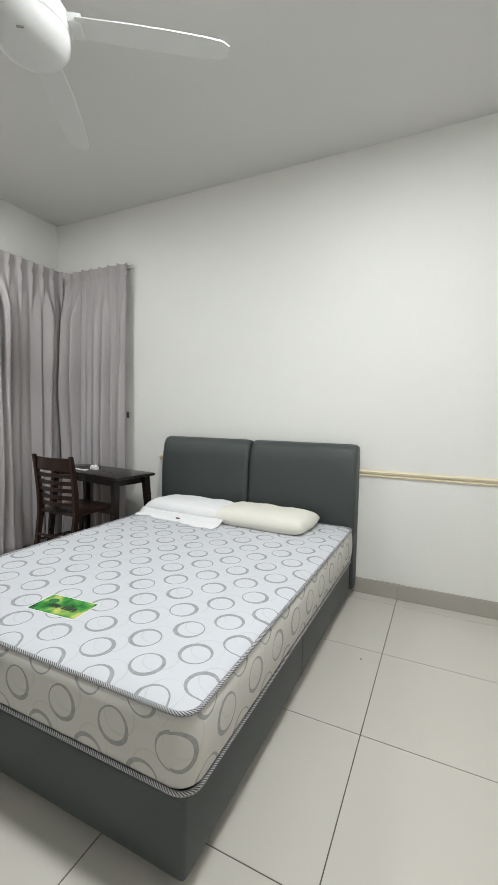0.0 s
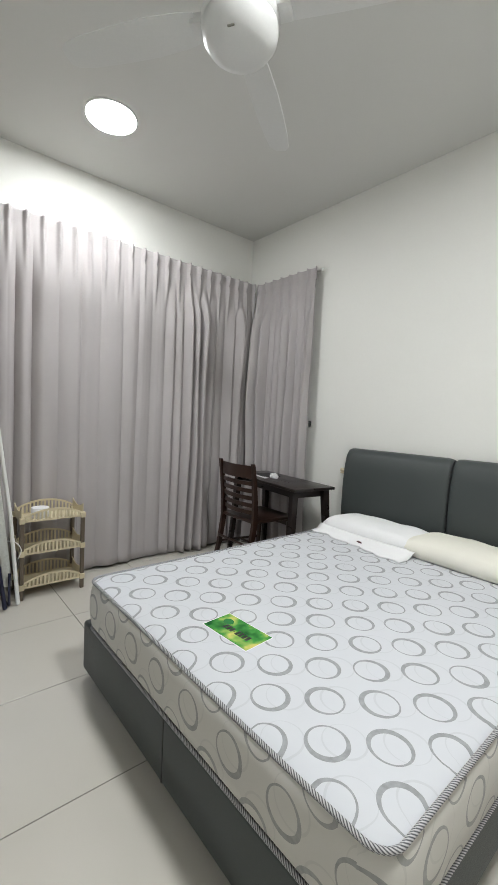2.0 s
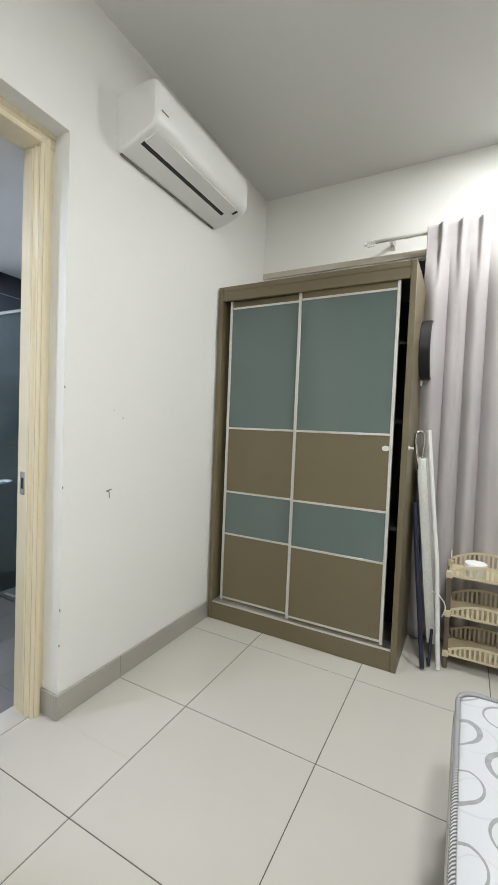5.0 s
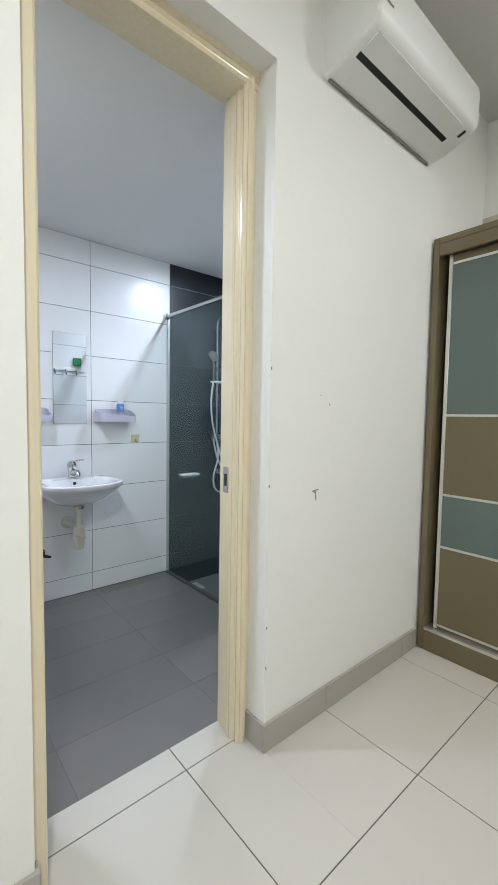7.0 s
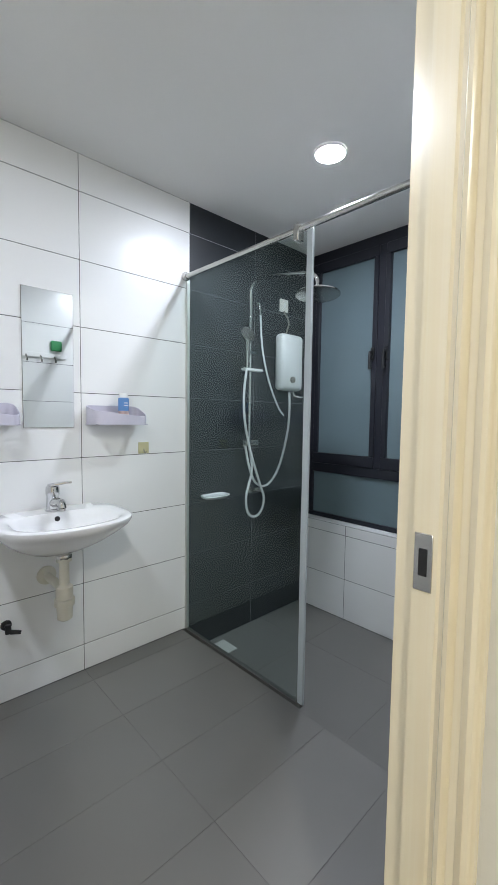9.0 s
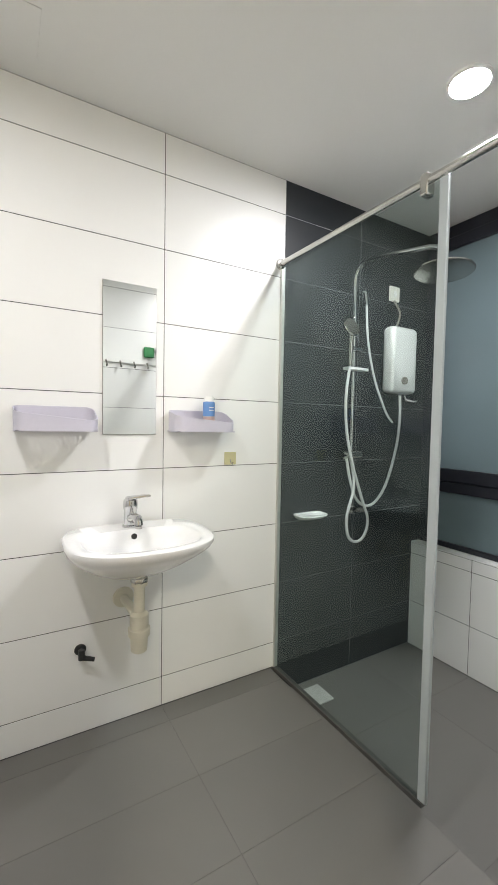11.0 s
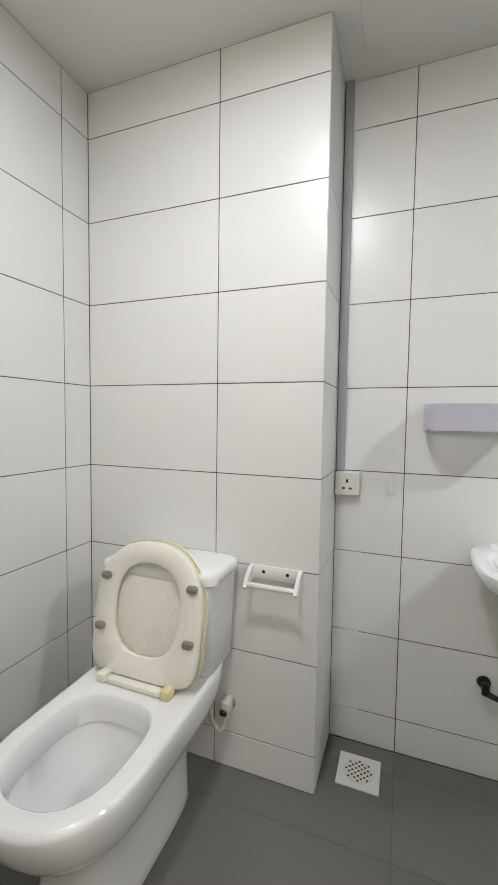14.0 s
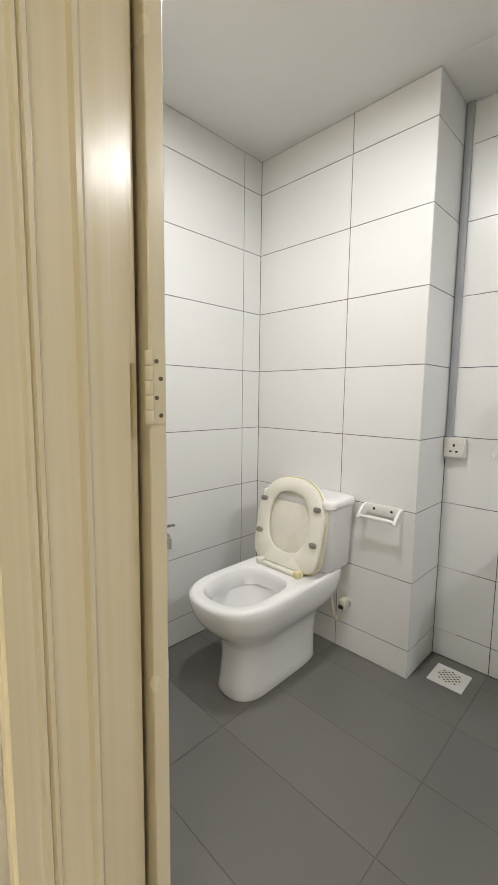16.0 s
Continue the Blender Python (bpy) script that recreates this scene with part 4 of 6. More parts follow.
rm = thing("round_mirror", "round mirror with a thick black rim on the wardrobe side", "mirror", at=Matrix.Translation((-3.205, VY1, 1.735)) @ Matrix.Rotation(radians(-90), 4, "X"))
part("rim", lathe(bmesh.new(), [(0.168, 0.0), (0.172, 0.004), (0.172, 0.052), (0.166, 0.058), (0.160, 0.055), (0.160, 0.045), (0.001, 0.045)], 48), BLACK, rm)
part("mirror_glass", lathe(bmesh.new(), [(0.159, 0.0455), (0.159, 0.0475), (0.001, 0.0475)], 48), MIRROR, rm, "round mirror glass")
part("hanger", boxes((-0.008, 0.008, 0.172, 0.205, 0.0, 0.012), bevel=0.003), WHITE_PLASTIC, rm)

# ---- air conditioner ----
ac = thing("air_conditioner", "white wall-mounted split air conditioner with its louvre slightly open", "air conditioner")
AX0, AX1 = -2.735, -1.935
sec = [(SY, 2.452), (-0.60, 2.462), (-0.475, 2.502), (-0.455, 2.520), (-0.448, 2.545), (-0.447, 2.66), (-0.452, 2.685), (-0.47, 2.70), (-0.50, 2.705), (SY, 2.705)]
bm = bmesh.new()
cy, cz = -0.60, 2.58
loops = [[(x, cy + (y - cy) * (k if y > SY else 1), cz + (z - cz) * k) for y, z in sec] for x, k in ((AX0, 0.93), (AX0 + 0.006, 0.98), (AX0 + 0.016, 1), (AX1 - 0.016, 1), (AX1 - 0.006, 0.98), (AX1, 0.93))]
skin(bm, loops)
bmesh.ops.recalc_face_normals(bm, faces=bm.faces)
part("body", bm, WHITE_PLASTIC, ac, soft=35)


def on_slope(s, lift):
    """A place on the sloping underside: s runs from the front edge (0) to the wall (1)."""
    return (-0.470 + s * -0.13, 2.5035 - s * 0.0405 - lift)


def slope_plate(s0, s1, x0, x1, lift0, lift1):
    bm = bmesh.new()
    a, b2 = on_slope(s0, lift0), on_slope(s1, lift0)
    c, e2 = on_slope(s1, lift1), on_slope(s0, lift1)
    prism(bm, [a, b2, c, e2], x0, x1, "x")
    return bm


part("louvre", slope_plate(0.03, 0.56, AX0 + 0.10, AX1 - 0.035, 0.001, 0.006), WHITE_PLASTIC, ac, soft=0)
part("louvre_gap", slope_plate(0.57, 0.74, AX0 + 0.10, AX1 - 0.035, -0.001, 0.0015), BLACK, ac, "dark outlet slot", soft=0)
part("back_edge", boxes((AX0 + 0.03, AX1 - 0.02, SY + 0.001, SY + 0.012, 2.446, 2.452)), BUFFER, ac, soft=0)
part("display", slope_plate(0.10, 0.35, AX0 + 0.05, AX0 + 0.066, 0.0005, 0.002), BLACK, ac, soft=0)
part("badge", boxes((AX1 - 0.075, AX1 - 0.03, -0.4478, -0.4463, 2.572, 2.579)), BUFFER, ac, "small grey badge bar", soft=0)
part("cover_screw", boxes((AX1 - 0.03, AX1 - 0.015, SY + 0.002, SY + 0.02, 2.455, 2.48)), BUFFER, ac, soft=0)

# ---- table, chair and what lies there ----
tb = thing("table", "narrow dark-stained wooden side table with splayed legs", "table", at=pose(-2.545, 2.487, 0, 0, 0, -8.5))
part("tabletop", boxes((-0.455, 0.455, -0.19, 0.19, 0.714, 0.736), bevel=0.006, seg=2), DARK_WOOD, tb)
for yy in (-0.135, 0.115):
    part("apron", boxes((-0.36, 0.36, yy, yy + 0.02, 0.655, 0.7135)), DARK_WOOD, tb, soft=0)
for xx in (-0.375, 0.355):
    part("apron", boxes((xx, xx + 0.02, -0.114, 0.114, 0.655, 0.7135)), DARK_WOOD, tb, soft=0)
for sx in (-1, 1):
    for sy in (-1, 1):
        bm = bmesh.new()
        loops = []
        for s, hw in ((0, 0.016), (1, 0.024)):
            cx2, cy2, z = sx * (0.435 - 0.045 * s), sy * (0.185 - 0.040 * s), 0.7135 * s
            loops.append([(cx2 - hw, cy2 - hw, z), (cx2 + hw, cy2 - hw, z), (cx2 + hw, cy2 + hw, z), (cx2 - hw, cy2 + hw, z)])
        skin(bm, loops)
        bmesh.ops.recalc_face_normals(bm, faces=bm.faces)
        part("leg", bm, DARK_WOOD, tb, soft=0)

nb = thing("papers", "dark folder with loose white papers lying on the table", "papers", at=pose(-2.720, 2.500, 0.7362, 0, 0, -12))
part("folder", boxes((-0.11, 0.10, -0.06, 0.09, 0.0, 0.006), bevel=0.002), BLACK, nb)
part("sheet", boxes((-0.10, 0.14, -0.085, -0.061, 0.0, 0.004)), COTTON, nb, "white paper edge", soft=0)
bm = bmesh.new()
bmesh.ops.create_icosphere(bm, subdivisions=4, radius=0.038)
noise.seed_set(21)
for v in bm.verts:
    dn = v.co.normalized()
    v.co = dn * (0.030 + 0.013 * noise.noise(dn * 3.1) + 0.008 * abs(noise.noise(dn * 7.0)))
    v.co.z = max(v.co.z, -0.018) * 0.8
ts = part("tissue", bm, COTTON, soft=20)
ts.matrix_basis = pose(-2.575, 2.465, 0.7505)
tagged(ts, "crumpled white tissue on the table", "tissue")
tagged(part("cable", tube(bmesh.new(), spline([(-2.82, 2.44, 0.7395), (-2.72, 2.415, 0.7395), (-2.65, 2.42, 0.7395), (-2.61, 2.435, 0.7395)], 6), 0.0028, 6), WHITE_PLASTIC), "thin white charging cable on the table", "cable")

ch = thing("chair", "reddish dark wooden ladder-back dining chair tucked under the table", "chair", at=pose(-2.612, 2.128, 0, 0, 0, -1))
for sx in (-1, 1):
    bm = bmesh.new()
    loops = []
    for z, y, hy in ((0.0, -0.085, 0.013), (0.22, -0.020, 0.017), (0.43, 0.012, 0.021), (0.60, 0.006, 0.019), (0.75, -0.012, 0.016), (0.865, -0.030, 0.013), (0.885, -0.034, 0.010)):
        x = sx * (0.188 + 0.012 * (z / 0.88))
        loops.append([(x - 0.013, y - hy, z), (x + 0.013, y - hy, z), (x + 0.013, y + hy, z), (x - 0.013, y + hy, z)])
    skin(bm, loops)
    bmesh.ops.recalc_face_normals(bm, faces=bm.faces)
    part("back_post", bm, CHAIR_WOOD, ch, soft=35)
    part("front_leg", lathe(bmesh.new(), [(0.013, 0.0), (0.018, 0.2), (0.021, 0.41)], 14, Matrix.Translation((sx * 0.18, 0.385, 0))), CHAIR_WOOD, ch)
    part("stretcher", tube(bmesh.new(), [(sx * 0.188, -0.02, 0.22), (sx * 0.18, 0.385, 0.20)], 0.010, 8), CHAIR_WOOD, ch)


def slat(z, h):
    bm = bmesh.new()
    loops = []
    for k in range(9):
        u = -1 + k / 4
        x = 0.176 * u
        y = 0.004 - 0.030 * (1 - u * u) - (z - 0.6) * 0.12
        loops.append([(x, y - 0.006, z - h / 2), (x, y + 0.006, z - h / 2), (x, y + 0.006, z + h / 2), (x, y - 0.006, z + h / 2)])
    skin(bm, loops)
    bmesh.ops.recalc_face_normals(bm, faces=bm.faces)
    return bm


part("top_rail", slat(0.820, 0.095), CHAIR_WOOD, ch, soft=35)
for z in (0.735, 0.680, 0.625, 0.570, 0.515):
    part("slat", slat(z, 0.030), CHAIR_WOOD, ch, soft=35)
part("seat", boxes((-0.205, 0.205, 0.0, 0.42, 0.432, 0.458), bevel=0.010, seg=3), CHAIR_WOOD, ch)
part("seat_rail", boxes((-0.165, 0.165, 0.375, 0.395, 0.375, 0.4315)), CHAIR_WOOD, ch, soft=0)
part("stretcher", tube(bmesh.new(), [(-0.184, 0.18, 0.21), (0.184, 0.18, 0.21)], 0.009, 8), CHAIR_WOOD, ch)
part("stretcher", tube(bmesh.new(), [(-0.190, -0.03, 0.27), (0.190, -0.03, 0.27)], 0.010, 8), CHAIR_WOOD, ch)

# ---- plastic rack ----
rk = thing("storage_rack", "beige three-tier plastic rack with brown posts and arched slotted trays", "rack")
RX0, RX1, RY0, RY1 = -3.225, -3.005, 0.725, 1.095


def arch_panel(x, z, low, high, t=0.004):
    """Slotted arched panel across the rack at x, its foot at z."""
    bm = bmesh.new()
    def top(y):
        u = 2 * (y - RY0) / (RY1 - RY0) - 1
        return z + low + (high - low) * (1 - abs(u) ** 2.2)
    ys = [RY0 + (RY1 - RY0) * k / 20 for k in range(21)]
    for lo, hi in ((lambda y: z, lambda y: z + 0.012), (lambda y: top(y) - 0.013, top)):
        rows = [[(x - t / 2, y, lo(y)), (x + t / 2, y, lo(y)), (x + t / 2, y, hi(y)), (x - t / 2, y, hi(y))] for y in ys]
        skin(bm, rows)
    for k in range(15):
        y = RY0 + 0.025 + k * (RY1 - RY0 - 0.05) / 14
        box(bm, x - t / 2, x + t / 2, y - 0.0055, y + 0.0055, z + 0.011, top(y) - 0.012)
    bmesh.ops.recalc_face_normals(bm, faces=bm.faces)
    return bm


for z in (0.075, 0.290, 0.500):
    tr = part("tray", boxes((RX0 + 0.004, RX1 - 0.004, RY0 + 0.004, RY1 - 0.004, z, z + 0.004)), BEIGE_PLASTIC, rk, soft=0)
    part("front_panel", arch_panel(RX1, z - 0.004, 0.030, 0.078), BEIGE_PLASTIC, tr, soft=0)
    part("back_panel", arch_panel(RX0, z - 0.004, 0.045, 0.098), BEIGE_PLASTIC, tr, soft=0)
    for y in (RY0, RY1):
        bm = bmesh.new()
        n2 = 10
        rows = []
        for k in range(n2 + 1):
            u = k / n2
            x = RX0 + (RX1 - RX0) * u
            hi = z + 0.055 + (0.030 * abs(2 * u - 1) ** 2)
            rows.append([(x, y - 0.003, z - 0.004), (x, y + 0.003, z - 0.004), (x, y + 0.003, hi), (x, y - 0.003, hi)])
        skin(bm, rows)
        bmesh.ops.recalc_face_normals(bm, faces=bm.faces)
        part("end_panel", bm, BEIGE_PLASTIC, tr, soft=0)
    for x in (RX0, RX1):
        for y in (RY0, RY1):
            part("corner_socket", boxes((x - 0.016, x + 0.016, y - 0.016, y + 0.016, z - 0.010, z + 0.026), bevel=0.003), BEIGE_PLASTIC, tr)
for x in (RX0, RX1):
    for y in (RY0, RY1):
        for z0, z1 in ((0.0, 0.065), (0.101, 0.280), (0.316, 0.490)):
            part("post", boxes((x - 0.012, x + 0.012, y - 0.012, y + 0.012, z0, z1), bevel=0.003), BROWN_PLASTIC, rk)
roll = thing("paper_roll", "white toilet paper roll standing on the rack's top tray", "paper roll", at=Matrix.Translation((-3.08, 0.845, 0.504)))
part("paper", lathe(bmesh.new(), [(0.021, 0.002), (0.052, 0.0), (0.054, 0.004), (0.054, 0.062), (0.052, 0.066), (0.021, 0.064)], 28), COTTON, roll)
part("core", lathe(bmesh.new(), [(0.0205, 0.003), (0.0205, 0.0635), (0.0185, 0.0635), (0.0185, 0.004), (0.001, 0.004)], 24), BROWN_PLASTIC, roll, "dark cardboard core")

# ---- ironing board ----
ib = thing("ironing_board", "folded ironing board with a pale checked cover leaning by the wardrobe", "ironing board")
bm = bmesh.new()
loops = []
for z, w0, w1 in ((0.10, 0.10, 0.10), (0.16, 0.03, 0.18), (0.28, 0.0, 0.22), (0.60, 0.0, 0.24), (0.90, 0.0, 0.24), (1.08, 0.0, 0.23), (1.11, 0.02, 0.21)):
    y = 0.655 - (z - 0.1) * 0.105
    x1, x0 = -2.985 - 0.055 * z - w0 * 0.3, -3.02 - 0.055 * z - w1
    loops.append([(x0, y - 0.018, z), (x1 - 0.008, y - 0.023, z), (x1, y, z), (x1 - 0.008, y + 0.023, z), (x0, y + 0.018, z)])
skin(bm, loops)
bmesh.ops.recalc_face_normals(bm, faces=bm.faces)
part("board", bm, IRON_COVER, ib, "pale checked padded cover", soft=50)
part("leg", tube(bmesh.new(), [(-2.945, 0.697, 0.010), (-3.00, 0.660, 0.55), (-3.075, 0.578, 1.27)], 0.012, 10), WHITE_PLASTIC, ib, "white tubular leg")
part("leg", tube(bmesh.new(), [(-2.912, 0.622, 0.010), (-2.99, 0.570, 0.45), (-3.05, 0.528, 0.86)], 0.012, 10), NAVY, ib, "navy tubular leg")
part("leg", tube(bmesh.new(), [(-3.02, 0.640, 0.012), (-2.955, 0.650, 0.012), (-2.98, 0.655, 0.20)], 0.008, 8), NAVY, ib)
for off in (0.0, 0.045):
    part("iron_rest", tube(bmesh.new(), spline([(-3.05 - off, 0.538, 1.05), (-3.055 - off, 0.518, 1.16), (-3.06 - off, 0.515, 1.245), (-3.075 - off, 0.545, 1.262), (-3.08 - off, 0.556, 1.22), (-3.07 - off, 0.55, 1.10)], 5), 0.006, 8), STEEL, ib, "bright metal iron rest")
part("rest_plate", boxes((-3.14, -3.055, 0.514, 0.518, 1.14, 1.245)), ALU, ib, soft=0)
part("cord", tube(bmesh.new(), spline([(-2.99, 0.645, 0.40), (-2.97, 0.685, 0.39), (-2.965, 0.715, 0.34), (-2.98, 0.70, 0.28)], 6), 0.003, 6), WHITE_PLASTIC, ib)

# ---- small bedroom details ----
SCUFF = mat("scuff_grey", (0.27, 0.255, 0.23), 0.9)
for x, z, ww, hh, rot in ((-1.946, 0.931, 0.036, 0.005, 8), (-1.947, 0.914, 0.0045, 0.040, 8), (-1.939, 0.925, 0.018, 0.004, -32), (-2.02, 1.265, 0.003, 0.010, 0), (-1.965, 1.30, 0.004, 0.004, 0)):
    o = part("scuff_mark", boxes((-ww / 2, ww / 2, -0.0006, 0.0006, -hh / 2, hh / 2)), SCUFF, wall_south, soft=0)
    o.matrix_basis = pose(x, SY + 0.0003, z, 0, rot, 0)
for z in (0.31, 0.46, 0.97, 1.38):
    o = part("chip_mark", boxes((-0.0025, 0.0025, -0.0006, 0.0006, -0.005, 0.005)), SCUFF, wall_south, soft=0)
    o.matrix_basis = pose(DX0 - 0.003, SY + 0.0003, z)
o = part("floor_speck", lathe(bmesh.new(), [(0.006, 0.0), (0.006, 0.0012), (0.001, 0.0015)], 10, Matrix.Translation((-0.326, 2.035, 0.0))), SCUFF, floor)

# ---- toilet ----


def dee(yb, yf, hw, n=40, square=0.45, front=None):
    """A rounded outline, square at the back and round in front."""
    cy2 = yf - hw * front if front else yb + (yf - yb) * 0.5
    out = []
    for k in range(n):
        a = 2 * math.pi * k / n
        c, s = math.cos(a), math.sin(a)
        if s >= 0:
            out.append((hw * math.copysign(abs(c) ** 0.86, c), cy2 + (yf - cy2) * s ** 0.80))
        else:
            out.append((hw * math.copysign(abs(c) ** square, c), cy2 + (cy2 - yb) * -(abs(s) ** square)))
    return out


def loft(rows, n=40, square=0.45, cap=True, front=None):
    bm = bmesh.new()
    skin(bm, [[(x, y, z) for x, y in dee(yb, yf, hw, n, square, front)] for z, yb, yf, hw in rows], cap1=cap)
    bmesh.ops.recalc_face_normals(bm, faces=bm.faces)
    return bm


wc = thing("toilet", "white ceramic close-coupled toilet with seat and lid raised", "toilet", at=Matrix.Translation((-0.418, DUY, ZB)))
part("bowl", loft([(0.0, 0.13, 0.612, 0.104), (0.012, 0.125, 0.617, 0.109), (0.04, 0.125, 0.610, 0.104), (0.14, 0.12, 0.600, 0.098), (0.205, 0.11, 0.606, 0.104), (0.240, 0.09, 0.622, 0.120), (0.275, 0.06, 0.660, 0.150), (0.310, 0.04, 0.698, 0.173), (0.345, 0.03, 0.722, 0.184), (0.385, 0.02, 0.738, 0.190), (0.418, 0.02, 0.742, 0.191), (0.428, 0.022, 0.738, 0.187), (0.432, 0.028, 0.728, 0.178)], 48, 0.32, cap=False, front=1.25), CERAMIC, wc, soft=50)
bm = bmesh.new()
rim = [[(x, y, z) for x, y in dee(yb, yf, hw, 48, sq, 1.25)] for z, yb, yf, hw, sq in ((0.4321, 0.028, 0.728, 0.178, 0.32), (0.4322, 0.345, 0.690, 0.140, 0.62), (0.428, 0.350, 0.684, 0.133, 0.62), (0.400, 0.354, 0.680, 0.128, 0.62), (0.36, 0.356, 0.672, 0.124, 0.62), (0.355, 0.350, 0.676, 0.128, 0.62), (0.29, 0.36, 0.655, 0.115, 0.7), (0.22, 0.40, 0.61, 0.09, 0.8), (0.17, 0.44, 0.57, 0.06, 0.8))]
skin(bm, rim, cap0=False)
bmesh.ops.recalc_face_normals(bm, faces=bm.faces)
part("basin_inside", bm, CERAMIC, wc, soft=50)
part("trap_bolt", lathe(bmesh.new(), [(0.008, 0), (0.008, 0.004), (0.001, 0.006)], 12, Matrix.Translation((-0.093, 0.25, 0.06)) @ Matrix.Rotation(radians(-90), 4, "Y")), BLACK, wc)
bm = bmesh.new()
skin(bm, [[(x, y, z) for x, y in rounded(-hw, hw, 0.006, yf, 0.035, 6)] for z, hw, yf in ((0.425, 0.172, 0.185), (0.44, 0.184, 0.194), (0.60, 0.192, 0.200), (0.716, 0.196, 0.202))])
bmesh.ops.recalc_face_normals(bm, faces=bm.faces)
part("cistern", bm, CERAMIC, wc, soft=50)
bm = bmesh.new()
skin(bm, [[(x, y, z) for x, y in rounded(-0.204 + i, 0.204 - i, 0.004 + i * 0.3, 0.211 - i, 0.035, 6)] for z, i in ((0.7165, 0.006), (0.722, 0.0), (0.744, 0.0), (0.753, 0.005), (0.757, 0.016), (0.758, 0.05))])
bmesh.ops.recalc_face_normals(bm, faces=bm.faces)
lid = part("cistern_lid", bm, CERAMIC, wc, soft=50)
part("flush_button", lathe(bmesh.new(), [(0.027, 0.757), (0.027, 0.761), (0.022, 0.763), (0.001, 0.763)], 24, Matrix.Translation((0.030, 0.085, 0))), CHROME, lid, "round chrome flush button")
part("button_gap", boxes((0.029, 0.031, 0.063, 0.107, 0.7631, 0.7634)), BLACK, lid, soft=0)

TILT_SEAT = Matrix.Translation((0, 0.286, 0.440)) @ Matrix.Rotation(radians(101), 4, "X")


def seat_outline(hw, y0, y1, n=44):
    return dee(y0, y1, hw, n, 0.36 if hw > 0.15 else 0.8, 1.2)


bm = bmesh.new()
skin(bm, [[(x, y, z) for x, y in seat_outline(hw, y0, y1)] for z, hw, y0, y1 in ((-0.004, 0.178, 0.008, 0.394), (0.002, 0.184, 0.004, 0.400), (0.014, 0.184, 0.004, 0.400), (0.018, 0.180, 0.008, 0.396), (0.018, 0.118, 0.066, 0.343), (0.012, 0.113, 0.070, 0.338), (0.0, 0.113, 0.070, 0.338), (-0.004, 0.118, 0.066, 0.343))], cap0=False, cap1=False)
rows2 = [v for v in bm.verts]
nn2 = 44
for i in range(nn2):
    j = (i + 1) % nn2
    bm.faces.new((rows2[i], rows2[j], rows2[7 * nn2 + j], rows2[7 * nn2 + i]))
bmesh.ops.recalc_face_normals(bm, faces=bm.faces)
seat = part("seat", bm, SEAT_PLASTIC, wc, "cream plastic toilet seat ring, raised", soft=50)
seat.matrix_basis = TILT_SEAT
for x, y in ((-0.150, 0.285), (0.150, 0.285), (-0.152, 0.135), (0.152, 0.135)):
    bm = bmesh.new()
    skin(bm, [[(px, py, z) for px, py in rounded(x - 0.017 + i, x + 0.017 - i, y - 0.011 + i, y + 0.011 - i, 0.009, 4)] for z, i in ((-0.004, 0.0), (-0.012, 0.0), (-0.014, 0.003))])
    bmesh.ops.recalc_face_normals(bm, faces=bm.faces)
    part("buffer", bm, BUFFER, seat, "grey rubber buffer")
bm = bmesh.new()
skin(bm, [[(x, y, z) for x, y in seat_outline(hw, y0, y1)] for z, hw, y0, y1 in ((0.0215, 0.181, 0.004, 0.400), (0.025, 0.187, 0.0, 0.405), (0.037, 0.187, 0.0, 0.405), (0.042, 0.180, 0.006, 0.398), (0.044, 0.152, 0.06, 0.35))])
bmesh.ops.recalc_face_normals(bm, faces=bm.faces)
cover = part("seat_lid", bm, SEAT_PLASTIC, wc, "cream plastic toilet lid, raised, with yellowed edge", soft=50)
cover.matrix_basis = TILT_SEAT
bm = bmesh.new()
o1 = [(x, y, 0.0235) for x, y in seat_outline(0.1862, 0.0005, 0.4045)]
tube(bm, o1 + o1[:1], 0.003, 6, caps=False)
part("yellowed_edge", bm, YELLOWED, cover, "yellowed lid edge")
part("hinge_bar", boxes((-0.092, 0.092, 0.290, 0.318, 0.4325, 0.450), bevel=0.006, seg=2), SEAT_PLASTIC, wc)
for x in (-0.108, 0.108):
    part("hinge_cap", boxes((x - 0.015, x + 0.015, 0.284, 0.322, 0.4325, 0.460), bevel=0.006, seg=2), SEAT_PLASTIC if x > 0 else YELLOWED, wc)
vl = thing("stop_valve", "white plastic stop valve and hose on tiles by the toilet", "valve", at=Matrix.Translation((-0.585, DUY, 0.215)))
part("valve_body", boxes((-0.016, 0.016, 0.002, 0.05, -0.02, 0.028), bevel=0.006, seg=2), PVC, vl)
part("valve_knob", boxes((-0.012, 0.012, 0.045, 0.058, -0.014, 0.004), bevel=0.003), BLACK, vl)
part("flange", lathe(bmesh.new(), [(0.024, 0.0), (0.022, 0.006), (0.008, 0.008)], 18, Matrix.Rotation(radians(-90), 4, "X")), CHROME, vl)
part("hose", tube(bmesh.new(), spline([(0, 0.03, -0.018), (0.01, 0.035, -0.07), (0.03, 0.04, -0.075), (0.045, 0.05, -0.02), (0.055, 0.06, 0.08), (0.065, 0.07, 0.16)], 6), 0.007, 8), PVC, vl)

